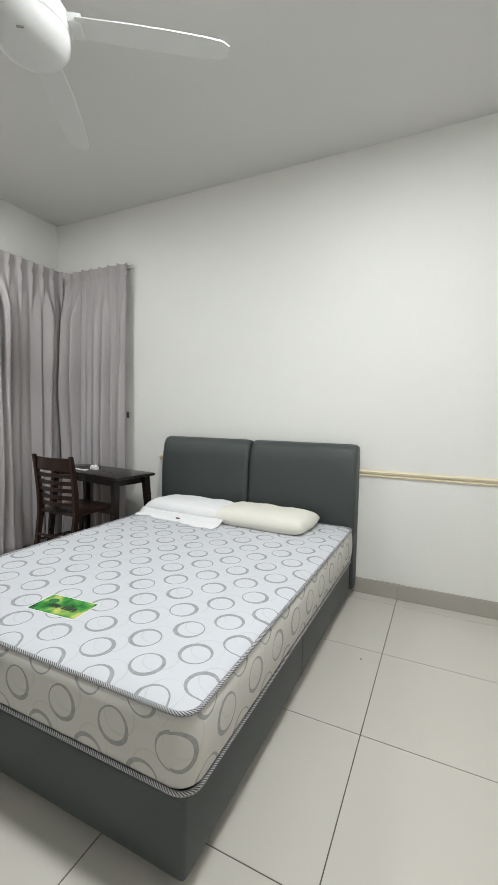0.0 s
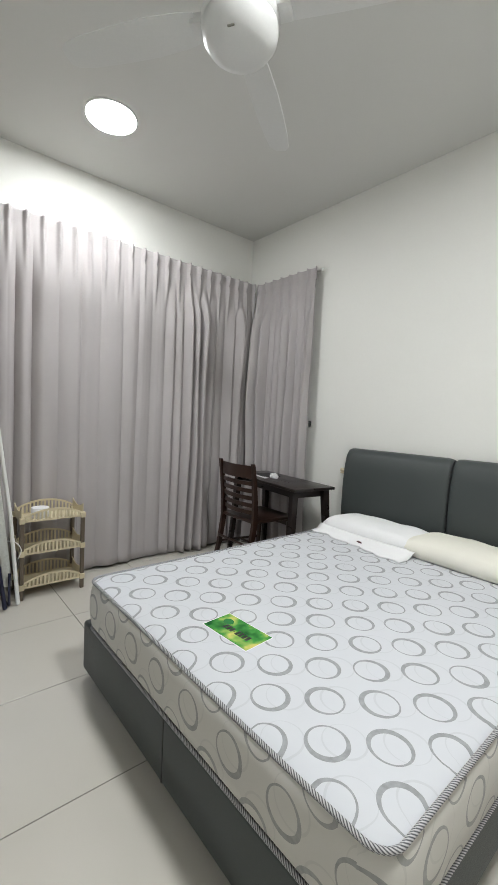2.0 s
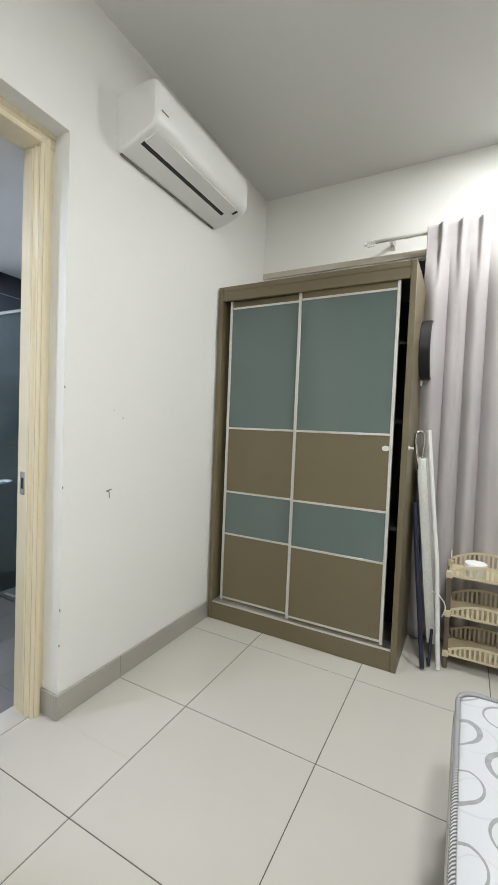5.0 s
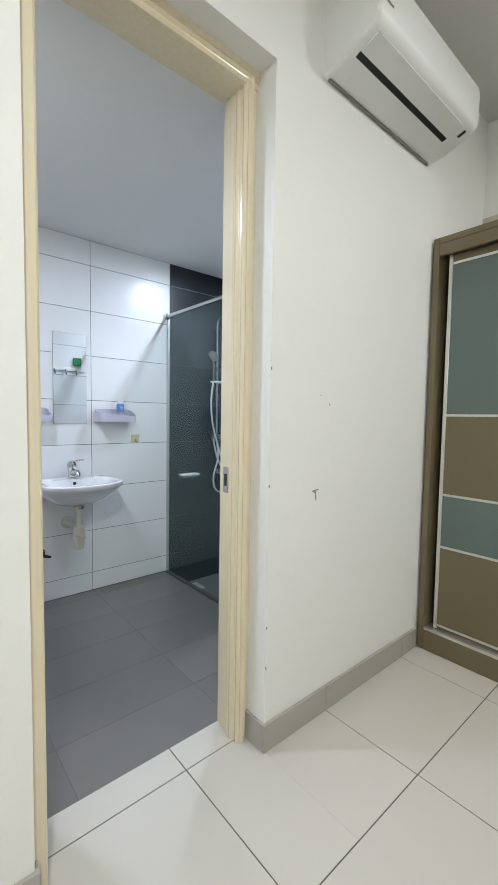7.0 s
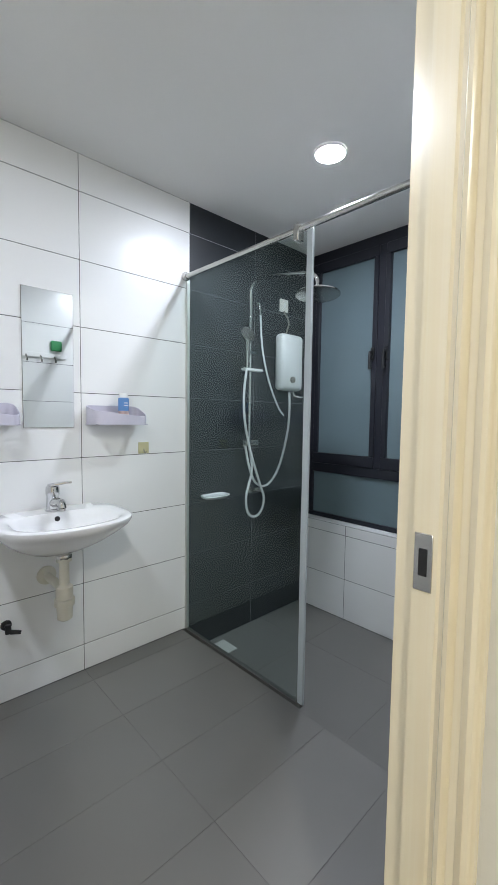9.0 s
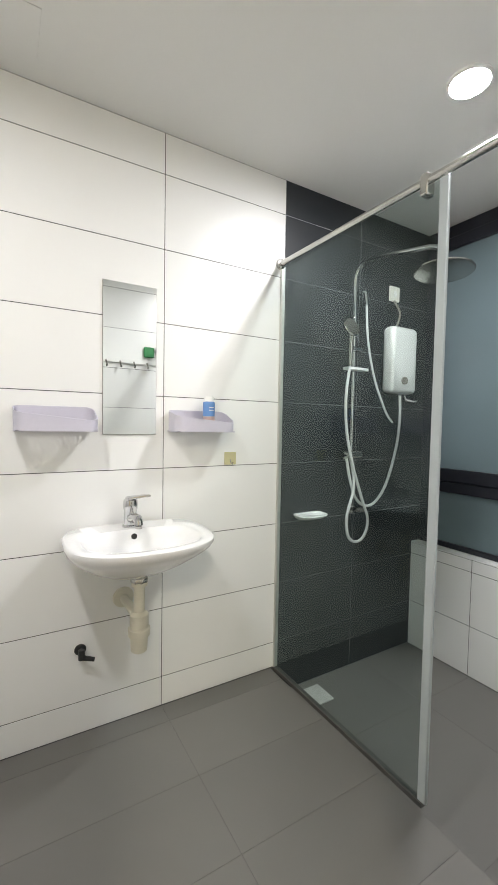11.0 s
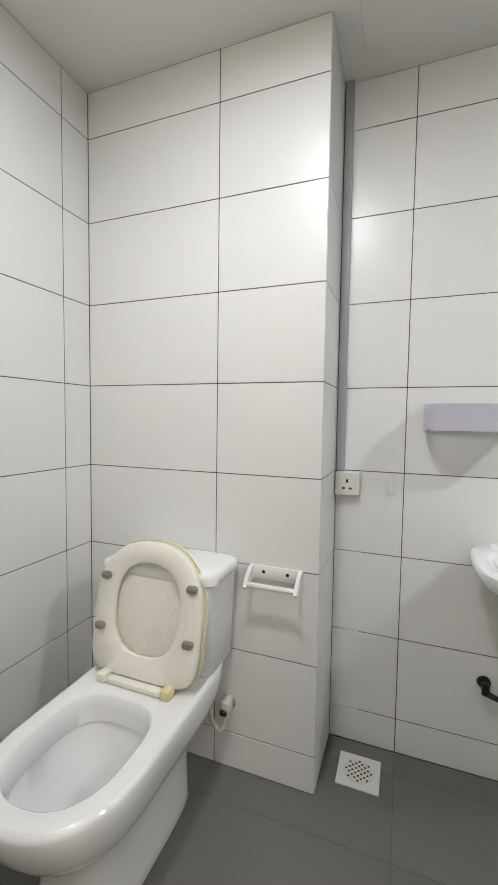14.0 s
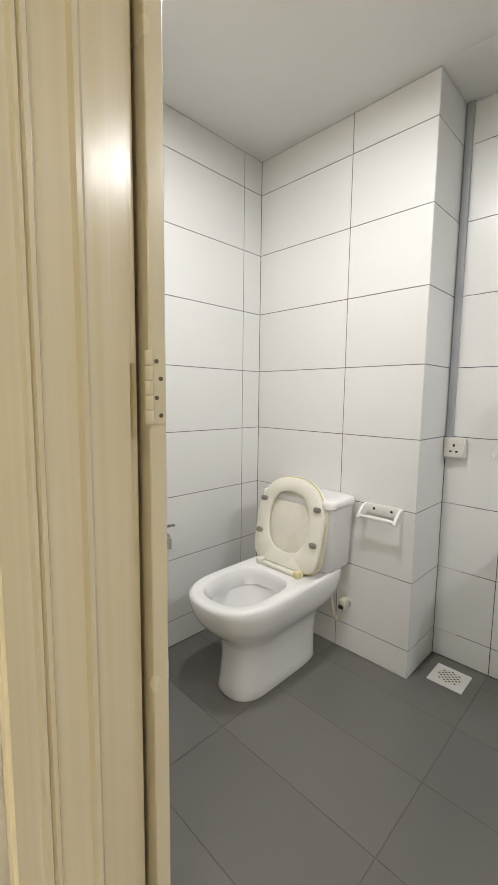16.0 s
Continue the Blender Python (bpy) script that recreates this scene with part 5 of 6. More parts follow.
# ---- wash basin ----
wb = thing("wash_basin", "white ceramic wall-hung wash basin with a rounded front", "basin", at=Matrix.Translation((-1.572, BY, 0)))
part("bowl", loft([(0.632, 0.0, 0.19, 0.085), (0.645, 0.0, 0.235, 0.125), (0.68, 0.0, 0.30, 0.180), (0.72, 0.0, 0.362, 0.222), (0.755, 0.0, 0.412, 0.250), (0.776, 0.0, 0.430, 0.257), (0.788, 0.0, 0.430, 0.256), (0.793, 0.003, 0.422, 0.250), (0.791, 0.105, 0.392, 0.208), (0.784, 0.110, 0.386, 0.200), (0.755, 0.118, 0.365, 0.178), (0.715, 0.135, 0.325, 0.130), (0.685, 0.17, 0.28, 0.07), (0.675, 0.19, 0.25, 0.03)], 56, 0.52), CERAMIC, wb, soft=50)
part("overflow", lathe(bmesh.new(), [(0.011, 0), (0.011, 0.0015), (0.001, 0.0015)], 16, Matrix.Translation((0.0, 0.1165, 0.765)) @ Matrix.Rotation(radians(-75), 4, "X")), BLACK, wb, "dark overflow hole")
part("waste", lathe(bmesh.new(), [(0.022, 0.675), (0.022, 0.680), (0.012, 0.680), (0.001, 0.678)], 20, Matrix.Translation((0, 0.22, 0.0))), CHROME, wb)
tp = thing("basin_tap", "chrome single-lever mixer tap on the wash basin", "tap", at=Matrix.Translation((-1.572, BY + 0.062, 0.792)))
part("body", lathe(bmesh.new(), [(0.031, 0.0), (0.031, 0.006), (0.026, 0.010), (0.0245, 0.064), (0.0275, 0.070), (0.0285, 0.088), (0.026, 0.104), (0.015, 0.112), (0.001, 0.114)], 28), CHROME, tp)
part("spout", tube(bmesh.new(), spline([(0, 0.010, 0.034), (0, 0.06, 0.046), (0, 0.098, 0.050), (0, 0.114, 0.044), (0, 0.118, 0.030)], 4), [0.019] * 5 + [0.017] * 5 + [0.0155] * 7, 16), CHROME, tp)
part("aerator", lathe(bmesh.new(), [(0.012, 0.018), (0.0125, 0.028)], 18, Matrix.Translation((0, 0.118, 0))), STEEL, tp)
bm = bmesh.new()
skin(bm, [[(x, y - w, z), (x, y + w, z), (x, y + w, z + 0.009), (x, y - w, z + 0.009)] for x, y, z, w in ((0.016, 0.0, 0.106, 0.017), (-0.012, 0.012, 0.110, 0.017), (-0.040, 0.026, 0.115, 0.013), (-0.066, 0.038, 0.117, 0.010))])
bmesh.ops.recalc_face_normals(bm, faces=bm.faces)
bmesh.ops.bevel(bm, geom=list(bm.edges), offset=0.0025, segments=2, affect="EDGES", profile=0.5)
part("lever", bm, CHROME, tp)
tr = thing("basin_trap", "yellowed white plastic bottle trap under the wash basin", "pipe")
part("tailpipe", lathe(bmesh.new(), [(0.021, 0.628), (0.030, 0.624), (0.030, 0.600), (0.020, 0.598), (0.020, 0.48)], 20, Matrix.Translation((-1.575, BY + 0.18, 0))), PVC, tr)
part("rusty_nut", lathe(bmesh.new(), [(0.031, 0.612), (0.033, 0.616), (0.033, 0.628), (0.030, 0.632)], 8, Matrix.Translation((-1.575, BY + 0.18, 0))), STEEL, tr, "tarnished metal nut")
part("bottle", lathe(bmesh.new(), [(0.022, 0.350), (0.030, 0.356), (0.032, 0.41), (0.040, 0.414), (0.040, 0.440), (0.034, 0.444), (0.034, 0.492), (0.022, 0.502)], 22, Matrix.Translation((-1.575, BY + 0.18, 0))), PVC, tr)
part("arm", tube(bmesh.new(), [(-1.573, BY + 0.16, 0.475), (-1.566, BY + 0.09, 0.485), (-1.560, BY + 0.0, 0.490)], 0.018, 14), PVC, tr)
part("wall_flange", lathe(bmesh.new(), [(0.042, 0.0), (0.040, 0.008), (0.022, 0.014)], 22, Matrix.Translation((-1.560, BY, 0.490)) @ Matrix.Rotation(radians(-90), 4, "X")), PVC, tr)
av = thing("angle_valve", "small dark angle valve on the tiled wall below the basin", "valve", at=Matrix.Translation((-1.397, BY, 0.315)))
part("flange", lathe(bmesh.new(), [(0.022, 0.0), (0.020, 0.006), (0.009, 0.009), (0.009, 0.030)], 18, Matrix.Rotation(radians(-90), 4, "X")), BLACK, av)
part("body", tube(bmesh.new(), [(0, 0.032, 0.014), (0, 0.036, -0.022)], 0.012, 10), BLACK, av)
part("knob", tube(bmesh.new(), [(-0.008, 0.036, -0.018), (-0.045, 0.045, -0.028)], [0.010, 0.008], 10), BLACK, av)

# ---- mirror and shelves over the basin ----
mr = thing("wall_mirror", "frameless rectangular mirror on the tiled wall", "mirror")
part("mirror_back", boxes((-1.690, -1.478, BY + 0.0005, BY + 0.003, 1.148, 1.742)), BUFFER, mr, soft=0)
part("mirror_glass", boxes((-1.689, -1.479, BY + 0.003, BY + 0.006, 1.149, 1.741), bevel=0.0008), MIRROR, mr, soft=0)


def caddy(x_high, label):
    """A tub with a sloping front, slotted base; x_high is its taller end (+x)."""
    t = thing("wall_caddy", label, "shelf", "caddies on the tiled wall", at=Matrix.Translation((x_high, BY, 1.162)))
    L, D = 0.268, 0.122
    pts = rounded(-L, 0.0, 0.001, D, 0.034, 7)
    inn = rounded(-L + 0.0035, -0.0035, 0.0045, D - 0.0035, 0.031, 7)
    def top(x, y):
        f = min(1, y / D)
        return 0.090 - f * (0.026 + 0.028 * min(1, -x / L))
    bm = bmesh.new()
    skin(bm, [[(x, y, 0.0) for x, y in pts], [(x, y, top(x, y)) for x, y in pts], [(x, y, top(x, y)) for x, y in inn], [(x, y, 0.004) for x, y in inn]], cap0=False, cap1=False)
    bmesh.ops.recalc_face_normals(bm, faces=bm.faces)
    part("tub", bm, LILAC, t, soft=30)
    bm = bmesh.new()
    for k in range(14):
        x = -0.012 - k * (L - 0.024) / 13
        box(bm, x - 0.0050, x + 0.0050, 0.004, D - 0.004, 0.0, 0.004)
    box(bm, -L + 0.004, -0.004, 0.004, 0.016, -0.0005, 0.0035)
    box(bm, -L + 0.004, -0.004, D - 0.018, D - 0.004, -0.0005, 0.0035)
    part("slotted_base", bm, LILAC, t, soft=0)
    return t


caddy(-1.177, "lilac plastic wall caddy, empty, beside the mirror")
caddy(-1.735, "lilac plastic wall caddy holding a bottle beside the mirror")
bt = thing("bottle", "small blue and white plastic bottle standing in the lilac caddy", "bottle", at=Matrix.Translation((-1.905, BY + 0.055, 1.1665)))
part("body", lathe(bmesh.new(), [(0.022, 0.0), (0.025, 0.004), (0.025, 0.060), (0.0255, 0.061)], 22), mat("pink_label", (0.62, 0.45, 0.42), 0.4), bt)
part("label", lathe(bmesh.new(), [(0.0257, 0.062), (0.0257, 0.120), (0.022, 0.124)], 22), mat("blue_label", (0.13, 0.30, 0.62), 0.35), bt, "blue printed label")
part("cap", lathe(bmesh.new(), [(0.021, 0.124), (0.021, 0.142), (0.018, 0.146), (0.001, 0.146)], 20), WHITE_PLASTIC, bt)
part("label_bars", boxes((-0.010, 0.010, 0.0250, 0.0262, 0.085, 0.089), (-0.010, 0.010, 0.0250, 0.0262, 0.097, 0.101)), WHITE_PLASTIC, bt, soft=0)
hk = thing("adhesive_hook", "yellowed adhesive hook pad with a small metal hook on tiles", "hook", at=Matrix.Translation((-2.040, BY, 1.040)))
part("pad", boxes((-0.030, 0.030, 0.0003, 0.003, -0.029, 0.029), bevel=0.001), mat("yellowed_pad", (0.60, 0.56, 0.33), 0.4), hk)
part("hook", tube(bmesh.new(), [(0, 0.004, -0.005), (0, 0.008, -0.02), (-0.004, 0.016, -0.026), (-0.006, 0.018, -0.016)], 0.003, 8), STEEL, hk)
hk = thing("adhesive_hook", "small clear white hook stuck to the tiles", "hook", at=Matrix.Translation((-1.080, BY, 0.958)))
part("pad", boxes((-0.012, 0.012, 0.0003, 0.004, -0.030, 0.036), bevel=0.0015), WHITE_PLASTIC, hk)
part("hook", tube(bmesh.new(), [(0, 0.004, -0.010), (0, 0.014, -0.030), (0, 0.026, -0.028), (0, 0.028, -0.012)], 0.004, 8), WHITE_PLASTIC, hk)
sk = thing("wall_socket", "white switched three-pin wall socket on the tiles", "socket", at=Matrix.Translation((-0.931, BY, 0.962)))
part("box", boxes((-0.043, 0.043, 0.0005, 0.034, -0.043, 0.043), bevel=0.003), WARM_PLASTIC, sk)
part("pin_hole", boxes((-0.004, 0.004, 0.0336, 0.0346, 0.004, 0.016)), BLACK, sk, soft=0)
for x in (-0.012, 0.012):
    part("pin_hole", boxes((x - 0.005, x + 0.005, 0.0336, 0.0346, -0.020, -0.013)), BLACK, sk, soft=0)
part("switch", boxes((-0.034, -0.020, 0.0336, 0.037, 0.016, 0.032), bevel=0.001), WHITE_PLASTIC, sk)
tagged(part("cable_trunking", boxes((-0.917, -0.888, BY + 0.0005, BY + 0.016, 1.006, BCEIL), bevel=0.0015), TRUNKING), "grey plastic cable trunking running up the tiled corner", "trunking")
th = thing("toilet_roll_holder", "white empty plastic toilet-roll holder on the tiled wall", "holder", at=Matrix.Translation((-0.745, DUY, 0.672)))
part("back_plate", boxes((-0.080, 0.080, 0.0005, 0.010, -0.004, 0.042), bevel=0.004, seg=2), WHITE_PLASTIC, th)
for x in (-0.082, 0.082):
    bm = bmesh.new()
    prism(bm, [(0.002, 0.041), (0.028, 0.036), (0.060, 0.010), (0.074, -0.012), (0.066, -0.020), (0.050, -0.012), (0.002, -0.004)], x - 0.006, x + 0.006, "x")
    part("arm", bm, WHITE_PLASTIC, th)
part("roller", tube(bmesh.new(), [(-0.078, 0.062, -0.006), (0.078, 0.062, -0.006)], 0.0085, 12), WHITE_PLASTIC, th)
for x in (-0.040, 0.040):
    part("screw", lathe(bmesh.new(), [(0.006, 0), (0.005, 0.002), (0.001, 0.002)], 12, Matrix.Translation((x, 0.010, 0.022)) @ Matrix.Rotation(radians(-90), 4, "X")), BLACK, th)
fd = thing("floor_drain", "square white floor drain with a perforated round grate", "drain", at=Matrix.Translation((-1.010, -2.348, ZB)))
part("plate", boxes((-0.070, 0.070, -0.070, 0.070, -0.002, 0.004), bevel=0.001), WHITE_PLASTIC, fd)
part("grate", lathe(bmesh.new(), [(0.050, 0.004), (0.050, 0.0052), (0.001, 0.0052)], 28), WARM_PLASTIC, fd)
bm = bmesh.new()
for i in range(-4, 5):
    for j in range(-4, 5):
        if (i + j) % 2 == 0 and math.hypot(i, j) < 4.3:
            box(bm, i * 0.0102 - 0.0035, i * 0.0102 + 0.0035, j * 0.0102 - 0.0035, j * 0.0102 + 0.0035, 0.0052, 0.0056)
part("grate_hole", bm, BLACK, fd, soft=0)
wt = thing("wall_tap", "chrome wall tap beside the toilet", "tap", at=Matrix.Translation((BX1, -1.56, 0.560)))
part("flange", lathe(bmesh.new(), [(0.028, 0.0), (0.026, 0.006), (0.012, 0.010), (0.012, 0.055)], 20, Matrix.Rotation(radians(-90), 4, "Y")), CHROME, wt)
part("spout", tube(bmesh.new(), [(-0.045, 0, 0), (-0.072, 0, -0.002), (-0.084, 0, -0.016), (-0.086, 0, -0.055)], [0.012, 0.012, 0.011, 0.009], 12), CHROME, wt)
part("handle", tube(bmesh.new(), [(-0.050, 0.0, 0.012), (-0.052, 0.0, 0.032), (-0.055, -0.02, 0.036), (-0.062, -0.045, 0.036)], [0.008, 0.009, 0.008, 0.006], 10), CHROME, wt)

# ---- rail seen in the mirror ----
hr = thing("hook_rail", "white hook rail on the tiled wall beside the doorway", "hook rail", at=Matrix.Translation((-1.99, SB - 0.010, 1.665)))
part("rail", boxes((-0.21, 0.22, -0.016, -0.0005, -0.018, 0.018), bevel=0.002), WHITE_PLASTIC, hr)
for x in (0.19, 0.086, -0.017, -0.12):
    part("hook", tube(bmesh.new(), [(x, -0.014, -0.006), (x, -0.035, -0.030), (x, -0.045, -0.050), (x, -0.052, -0.035)], [0.007, 0.006, 0.007, 0.005], 10), STEEL, hr)
tagged(part("pad_holder", boxes((-2.165, -2.085, SB - 0.040, SB - 0.0105, 1.705, 1.785), bevel=0.006), mat("green_plastic", (0.02, 0.22, 0.07), 0.45)), "small green plastic holder on the tiled wall", "holder")

# ---- shower ----
sg = thing("shower_screen", "fixed clear glass shower screen with a steel top rail", "shower screen")
pane = part("glass_pane", boxes((GX - 0.004, GX + 0.004, BY + 0.004, -1.646, ZB + 0.006, 1.955)), SHOWER_GLASS, sg, "clear greenish glass pane", soft=0)
part("top_rail", tube(bmesh.new(), [(GX + 0.014, BY, 1.966), (GX + 0.014, SB - 0.010, 1.966)], 0.0125, 16), STEEL, sg, "round steel rail")
part("rail_flange", lathe(bmesh.new(), [(0.024, 0.0), (0.024, 0.012), (0.016, 0.016)], 20, Matrix.Translation((GX + 0.014, BY, 1.966)) @ Matrix.Rotation(radians(-90), 4, "X")), STEEL, sg)
part("clamp", boxes((GX - 0.010, GX + 0.030, -1.700, -1.672, 1.920, 1.988), bevel=0.004), STEEL, sg)
part("edge_seal", boxes((GX - 0.007, GX + 0.007, -1.646, -1.614, ZB + 0.004, 1.957), bevel=0.003), mat("pale_edge_seal", (0.46, 0.51, 0.52), 0.25), sg, "pale translucent edge strip")
part("wall_channel", boxes((GX - 0.010, GX + 0.010, BY, BY + 0.012, ZB, 1.955)), ALU, sg, soft=0)
part("floor_channel", boxes((GX - 0.012, GX + 0.012, BY + 0.012, -1.625, ZB - 0.010, ZB + 0.006)), mat("dark_channel", (0.09, 0.088, 0.08), 0.5), sg, soft=0)

sh = thing("shower_set", "chrome rain shower column with overhead head and hand shower", "shower")
YP, XP = -2.425, -2.735
part("riser", tube(bmesh.new(), [(XP, YP, 1.02)] + spline([(XP, YP, 1.88), (XP, YP, 1.97), (XP, YP + 0.03, 2.018), (XP, YP + 0.10, 2.030), (XP, -2.05, 1.985), (XP, -1.965, 1.965), (XP, -1.925, 1.930), (XP, -1.918, 1.875)], 6), 0.0115, 14), CHROME, sh)
hd = part("rain_head", lathe(bmesh.new(), [(0.012, 0.03), (0.022, 0.018), (0.10, 0.008), (0.118, 0.0), (0.118, -0.005), (0.110, -0.008), (0.001, -0.008)], 36), STEEL, sh, "round flat rain head")
hd.matrix_basis = pose(XP, -1.918, 1.852, 3, -4, 0)
part("wall_bracket", tube(bmesh.new(), [(XP, BY, 1.70), (XP, YP, 1.70)], 0.014, 12), CHROME, sh)
part("slider", boxes((-2.815, -2.665, YP - 0.004, YP + 0.035, 1.488, 1.503), bevel=0.003), WHITE_PLASTIC, sh, "white soap tray slider")
part("slider_knob", tube(bmesh.new(), [(XP + 0.03, YP + 0.02, 1.60), (XP - 0.03, YP + 0.02, 1.60)], 0.014, 12), CHROME, sh)
hs = part("hand_shower", tube(bmesh.new(), [(-2.668, YP + 0.045, 1.50), (-2.664, YP + 0.050, 1.60), (-2.655, YP + 0.062, 1.655)], [0.011, 0.012, 0.013], 12), STEEL, sh, "steel hand shower")
part("spray_head", lathe(bmesh.new(), [(0.02, -0.018), (0.045, -0.008), (0.050, 0.004), (0.046, 0.010), (0.001, 0.010)], 24, Matrix.Translation((-2.648, YP + 0.068, 1.690)) @ Matrix.Rotation(radians(-68), 4, "X")), STEEL, hs)
part("diverter", tube(bmesh.new(), [(-2.665, YP, 1.045), (-2.80, YP, 1.045)], [0.024, 0.020], 16), STEEL, sh)
part("wall_elbow", tube(bmesh.new(), [(XP - 0.02, BY, 1.045), (XP - 0.02, YP, 1.045)], 0.016, 12), STEEL, sh)
part("hose", tube(bmesh.new(), spline([(-2.668, YP + 0.045, 1.50), (-2.652, YP + 0.04, 1.35), (-2.668, YP + 0.035, 1.17), (-2.725, YP + 0.03, 0.985), (-2.80, YP + 0.03, 0.80), (-2.845, YP + 0.03, 0.69), (-2.82, YP + 0.03, 0.605), (-2.762, YP + 0.03, 0.580), (-2.705, YP + 0.03, 0.615), (-2.690, YP + 0.03, 0.72), (-2.735, YP + 0.03, 0.88), (-2.725, YP + 0.01, 1.03)], 7), 0.0075, 10), PALE_METAL, sh, "silvery shower hose")
part("hose", tube(bmesh.new(), spline([(-3.09, -2.41, 1.375), (-3.095, -2.41, 1.25), (-3.075, -2.41, 1.09), (-3.01, -2.41, 0.90), (-2.94, -2.41, 0.80), (-2.86, -2.41, 0.762), (-2.775, -2.41, 0.80), (-2.725, -2.41, 0.90), (-2.70, -2.42, 1.03)], 7), 0.0075, 10), PALE_METAL, sh, "silvery heater hose")
ve = thing("wall_valve", "small chrome wall valve in the shower", "valve", at=Matrix.Translation((-2.80, BY, 0.742)))
part("flange", lathe(bmesh.new(), [(0.030, 0.0), (0.028, 0.008), (0.012, 0.012), (0.012, 0.05)], 20, Matrix.Rotation(radians(-90), 4, "X")), STEEL, ve)
part("knob", tube(bmesh.new(), [(0, 0.045, 0), (-0.05, 0.055, -0.005)], [0.014, 0.018], 12), STEEL, ve)
ws = thing("supply_hose", "thin white water supply hose hanging on the shower wall", "hose")
part("elbow", tube(bmesh.new(), spline([(-2.80, BY, 1.91), (-2.80, -2.44, 1.91), (-2.81, -2.425, 1.90), (-2.815, -2.42, 1.84)], 5), [0.011] * 16, 10), CHROME, ws)
part("hose", tube(bmesh.new(), spline([(-2.815, -2.42, 1.85), (-2.835, -2.42, 1.65), (-2.895, -2.42, 1.45), (-3.00, -2.43, 1.28), (-3.06, -2.43, 1.22)], 7), 0.006, 8), WHITE_PLASTIC, ws)
he = thing("water_heater", "white instant electric water heater on the black tiles", "water heater")
bm = bmesh.new()
box(bm, -3.225, -3.010, BY + 0.0005, BY + 0.085, 1.388, 1.765, bevel=0.03, seg=4)
part("casing", bm, WHITE_PLASTIC, he, soft=50)
part("dial", lathe(bmesh.new(), [(0.022, 0.0), (0.020, 0.012), (0.001, 0.013)], 20, Matrix.Translation((-3.108, BY + 0.085, 1.46)) @ Matrix.Rotation(radians(-90), 4, "X")), BUFFER, he)
part("outlet_tap", tube(bmesh.new(), [(-3.17, BY + 0.04, 1.39), (-3.175, BY + 0.045, 1.355), (-3.215, BY + 0.07, 1.345), (-3.235, BY + 0.08, 1.35)], [0.010, 0.012, 0.010, 0.008], 10), CHROME, he)
part("power_cord", tube(bmesh.new(), spline([(-3.08, BY + 0.02, 1.92), (-3.12, BY + 0.03, 1.86), (-3.11, BY + 0.03, 1.80), (-3.09, BY + 0.03, 1.765)], 6), 0.006, 8), BUFFER, he)
sw = thing("wall_switch", "pale isolator switch on the black tiled wall", "switch", at=Matrix.Translation((-3.095, BY, 1.962)))
part("plate", boxes((-0.040, 0.040, 0.0005, 0.014, -0.042, 0.042), bevel=0.003), WARM_PLASTIC, sw)
part("rocker", boxes((-0.012, 0.012, 0.014, 0.018, -0.018, 0.018), bevel=0.002), WHITE_PLASTIC, sw)
so = thing("soap_dish", "white ceramic soap dish on the black tiled shower wall", "soap dish", at=Matrix.Translation((-2.483, BY, 0.738)))
bm = bmesh.new()
skin(bm, [[(x, y, z) for x, y in dee(0.001, yf, hw, 32, 0.4)] for z, yf, hw in ((-0.022, 0.05, 0.05), (-0.008, 0.095, 0.078), (0.006, 0.110, 0.090), (0.010, 0.108, 0.088), (0.010, 0.098, 0.076), (0.004, 0.09, 0.068))])
bmesh.ops.recalc_face_normals(bm, faces=bm.faces)
part("dish", bm, CERAMIC, so, soft=50)
gr = thing("shower_drain", "rectangular pale drain grate in the shower floor", "drain", at=pose(-2.505, -2.372, ZS, 0, 0, 0))
part("plate", boxes((-0.050, 0.050, -0.065, 0.065, -0.002, 0.004), bevel=0.001), mat("worn_grate", (0.50, 0.50, 0.47), 0.5, vary=0.2, scale=40), gr)
tagged(part("access_panel", boxes((-1.255, -0.960, -2.400, -2.190, BCEIL - 0.003, BCEIL), bevel=0.001), BATH_CEILING), "square access panel in the bathroom ceiling", "panel", kind="structure")

# ---- tiles and other pieces ----
HG = 0.00175  # half a joint
XS = [WX] + [-2.037 + 0.6 * k for k in range(-2, 6)] + [EX]
YS = [SY, -0.268, 0.334, 0.934, 1.534, 2.134, 2.734, NY]
XS = sorted(x for x in set(XS) if WX <= x <= EX)
lay_tiles(floor, FLOOR_TILE, XS, YS[1:], (0, 0, 0), (1, 0, 0), (0, 1, 0), gap=0.0035, ch=0.0008)
lay_tiles(floor, FLOOR_TILE, XS, [SY, -0.268], (0, 0, 0), (1, 0, 0), (0, 1, 0), gap=0.0035, ch=0.0008, skip=lambda u, v: DX0 - 0.35 < u < DX1 + 0.35)
lay_tiles(floor, FLOOR_TILE, [-2.037, DX0 + HG], [SY, -0.268], (0, 0, 0), (1, 0, 0), (0, 1, 0), gap=0.0035, ch=0.0008)
lay_tiles(floor, FLOOR_TILE, [DX0 - HG, -1.437, DX1 + HG], [-0.785, -0.268], (0, 0, 0), (1, 0, 0), (0, 1, 0), gap=0.0035, ch=0.0008)
lay_tiles(floor, FLOOR_TILE, [DX0, -1.437, DX1], [SB, -0.785], (0, 0, 0), (1, 0, 0), (0, 1, 0), gap=0.0035, ch=0.0008)
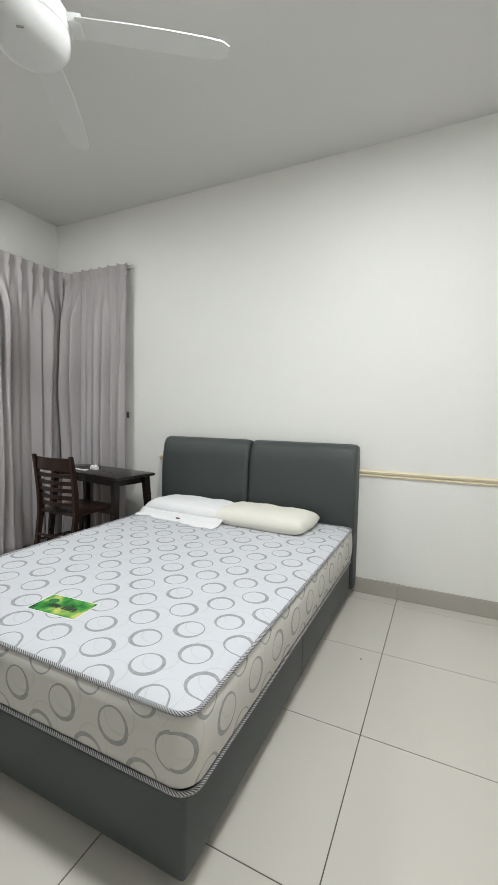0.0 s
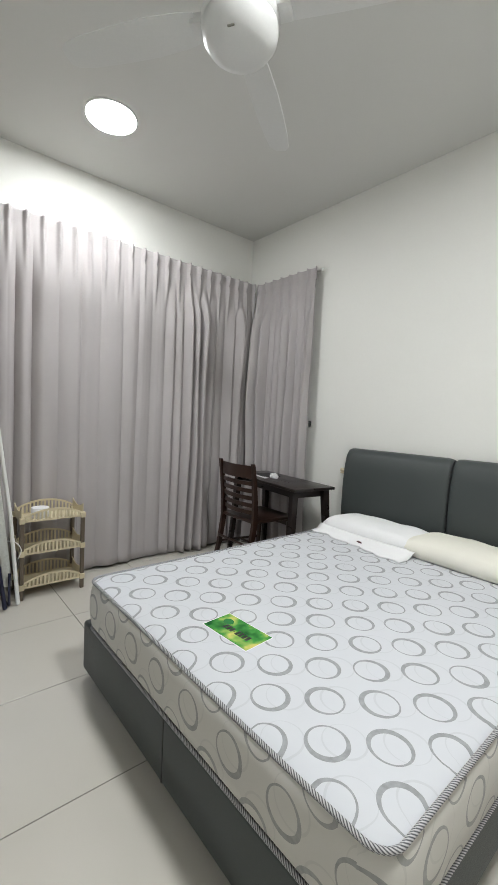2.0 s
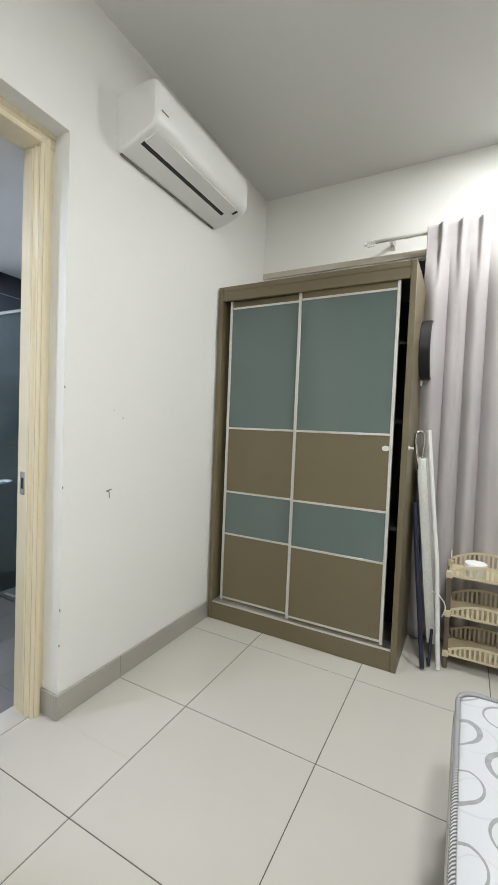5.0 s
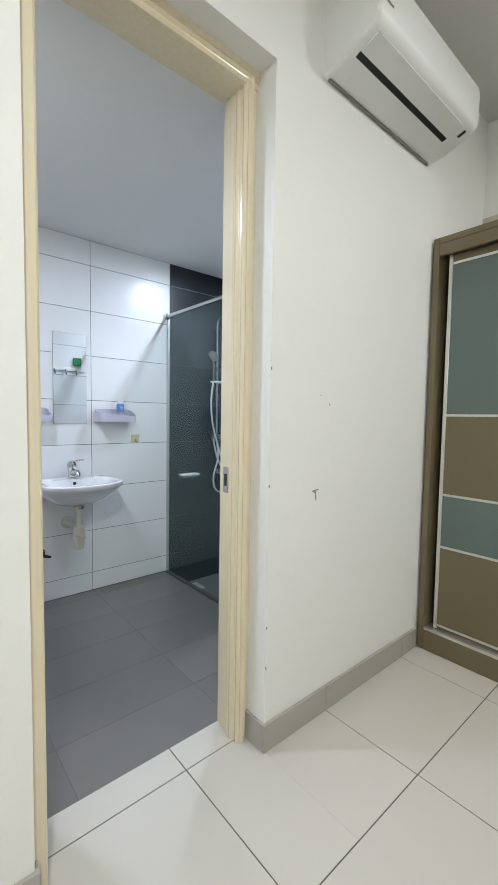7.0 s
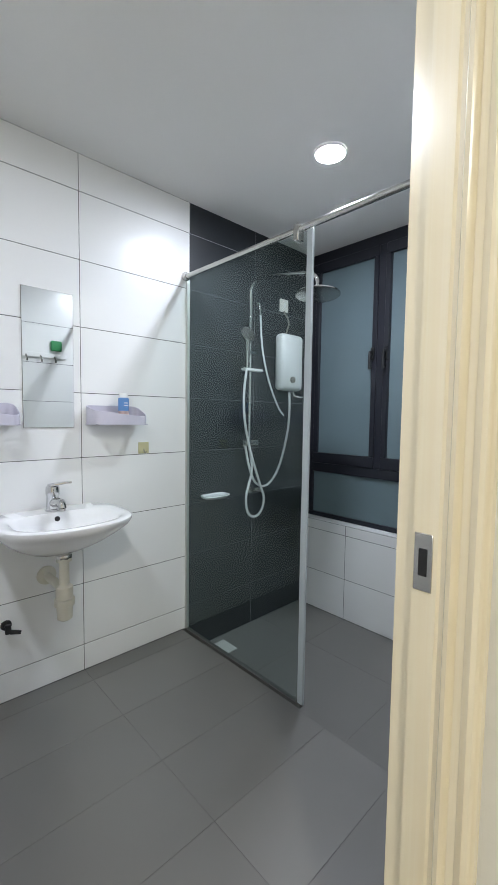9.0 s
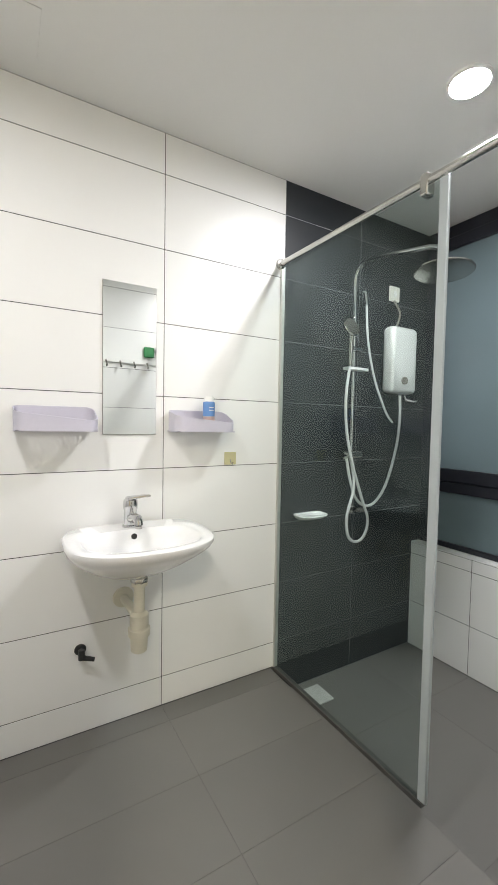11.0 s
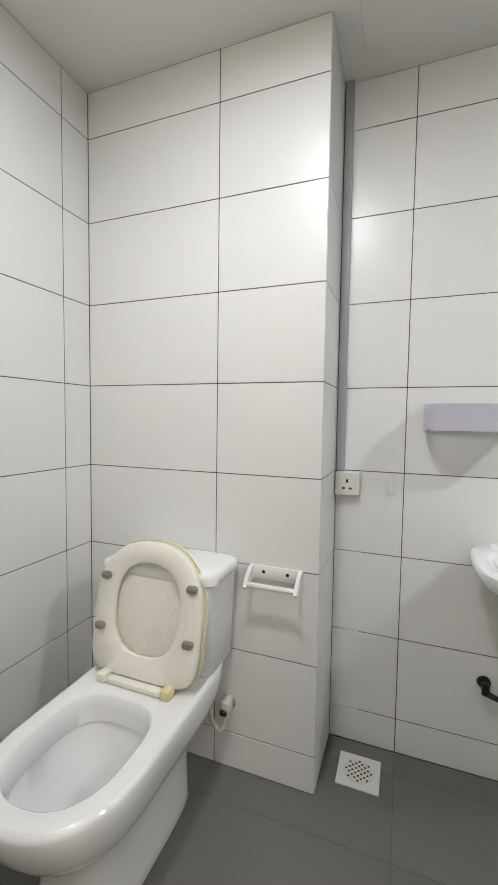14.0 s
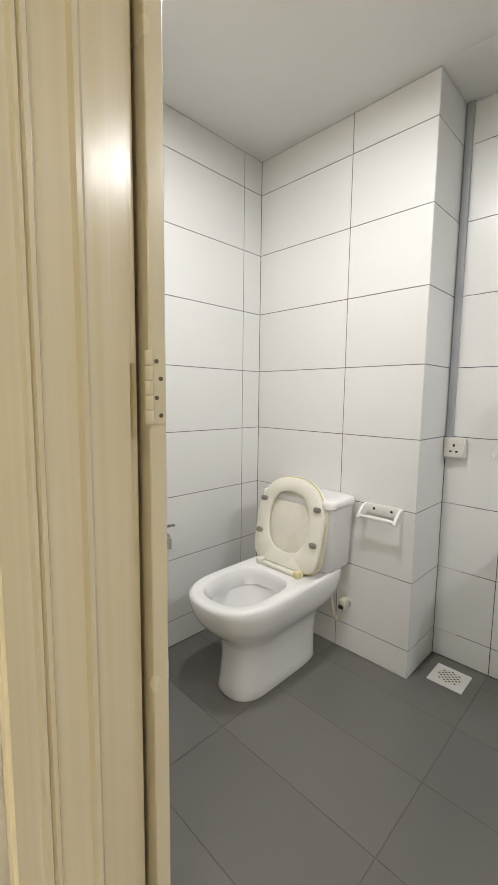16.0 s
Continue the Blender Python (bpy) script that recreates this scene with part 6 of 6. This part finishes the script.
lay_tiles(floor, FLOOR_TILE, [DX1 - HG, -0.837], [SY, -0.268], (0, 0, 0), (1, 0, 0), (0, 1, 0), gap=0.0035, ch=0.0008)

ZJ = [ZB + 0.001] + [0.107 + 0.3 * k for k in range(8)] + [BCEIL]
ZJS = [ZS + 0.001] + [0.107 + 0.3 * k for k in range(8)] + [BCEIL]
UP = (0, 0, 1)
# facing north (+y): u runs to -x
lay_tiles(wall_basin, WHITE_TILE, [-DUX, 1.123, 1.723, 2.325], ZJ, (0, BY, 0), (-1, 0, 0), UP)
lay_tiles(wall_shower, BLACK_TILE, [2.325, 2.828, -BX0], ZJS, (0, BY, 0), (-1, 0, 0), UP)
lay_tiles(wall_duct, WHITE_TILE, [-BX1, 0.528, -DUX], ZJ, (0, DUY, 0), (-1, 0, 0), UP)
# facing west (-x): u runs to -y
lay_tiles(wall_duct, WHITE_TILE, [-DUY, -BY], ZJ, (DUX, 0, 0), (0, -1, 0), UP)
lay_tiles(wall_toilet, WHITE_TILE, [-SB + 0.01, 1.481, 2.081, -DUY], ZJ, (BX1, 0, 0), (0, -1, 0), UP)
# facing south (-y): u runs to +x
lay_tiles(wall_door, WHITE_TILE, [BX0, -2.925, -2.325, -1.723], ZJS, (0, SB - 0.01, 0), (1, 0, 0), UP)
lay_tiles(wall_door, WHITE_TILE, [DX1, -0.523, BX1], ZJ, (0, SB - 0.01, 0), (1, 0, 0), UP)
# facing east (+x): u runs to +y
lay_tiles(wall_window, WHITE_TILE, [BY, -2.094, -1.494, SB - 0.01], [ZS + 0.001, 0.112, 0.412, KZ - 0.008], (KX, 0, 0), (0, 1, 0), UP)
lay_tiles(bfloor, GREY_TILE, [-2.277, -1.723, -1.123, -0.523, BX1], [BY, -2.381, -2.081, -1.781, -1.481, -1.181, SB], (0, 0, ZB), (1, 0, 0), (0, 1, 0), gap=0.0016, t=0.006, ch=0.0006)
lay_tiles(sfloor, GREY_TILE, [KX, -2.925, -2.285], [BY, -2.081, -1.481, SB], (0, 0, ZS), (1, 0, 0), (0, 1, 0), gap=0.0016, t=0.006, ch=0.0006)
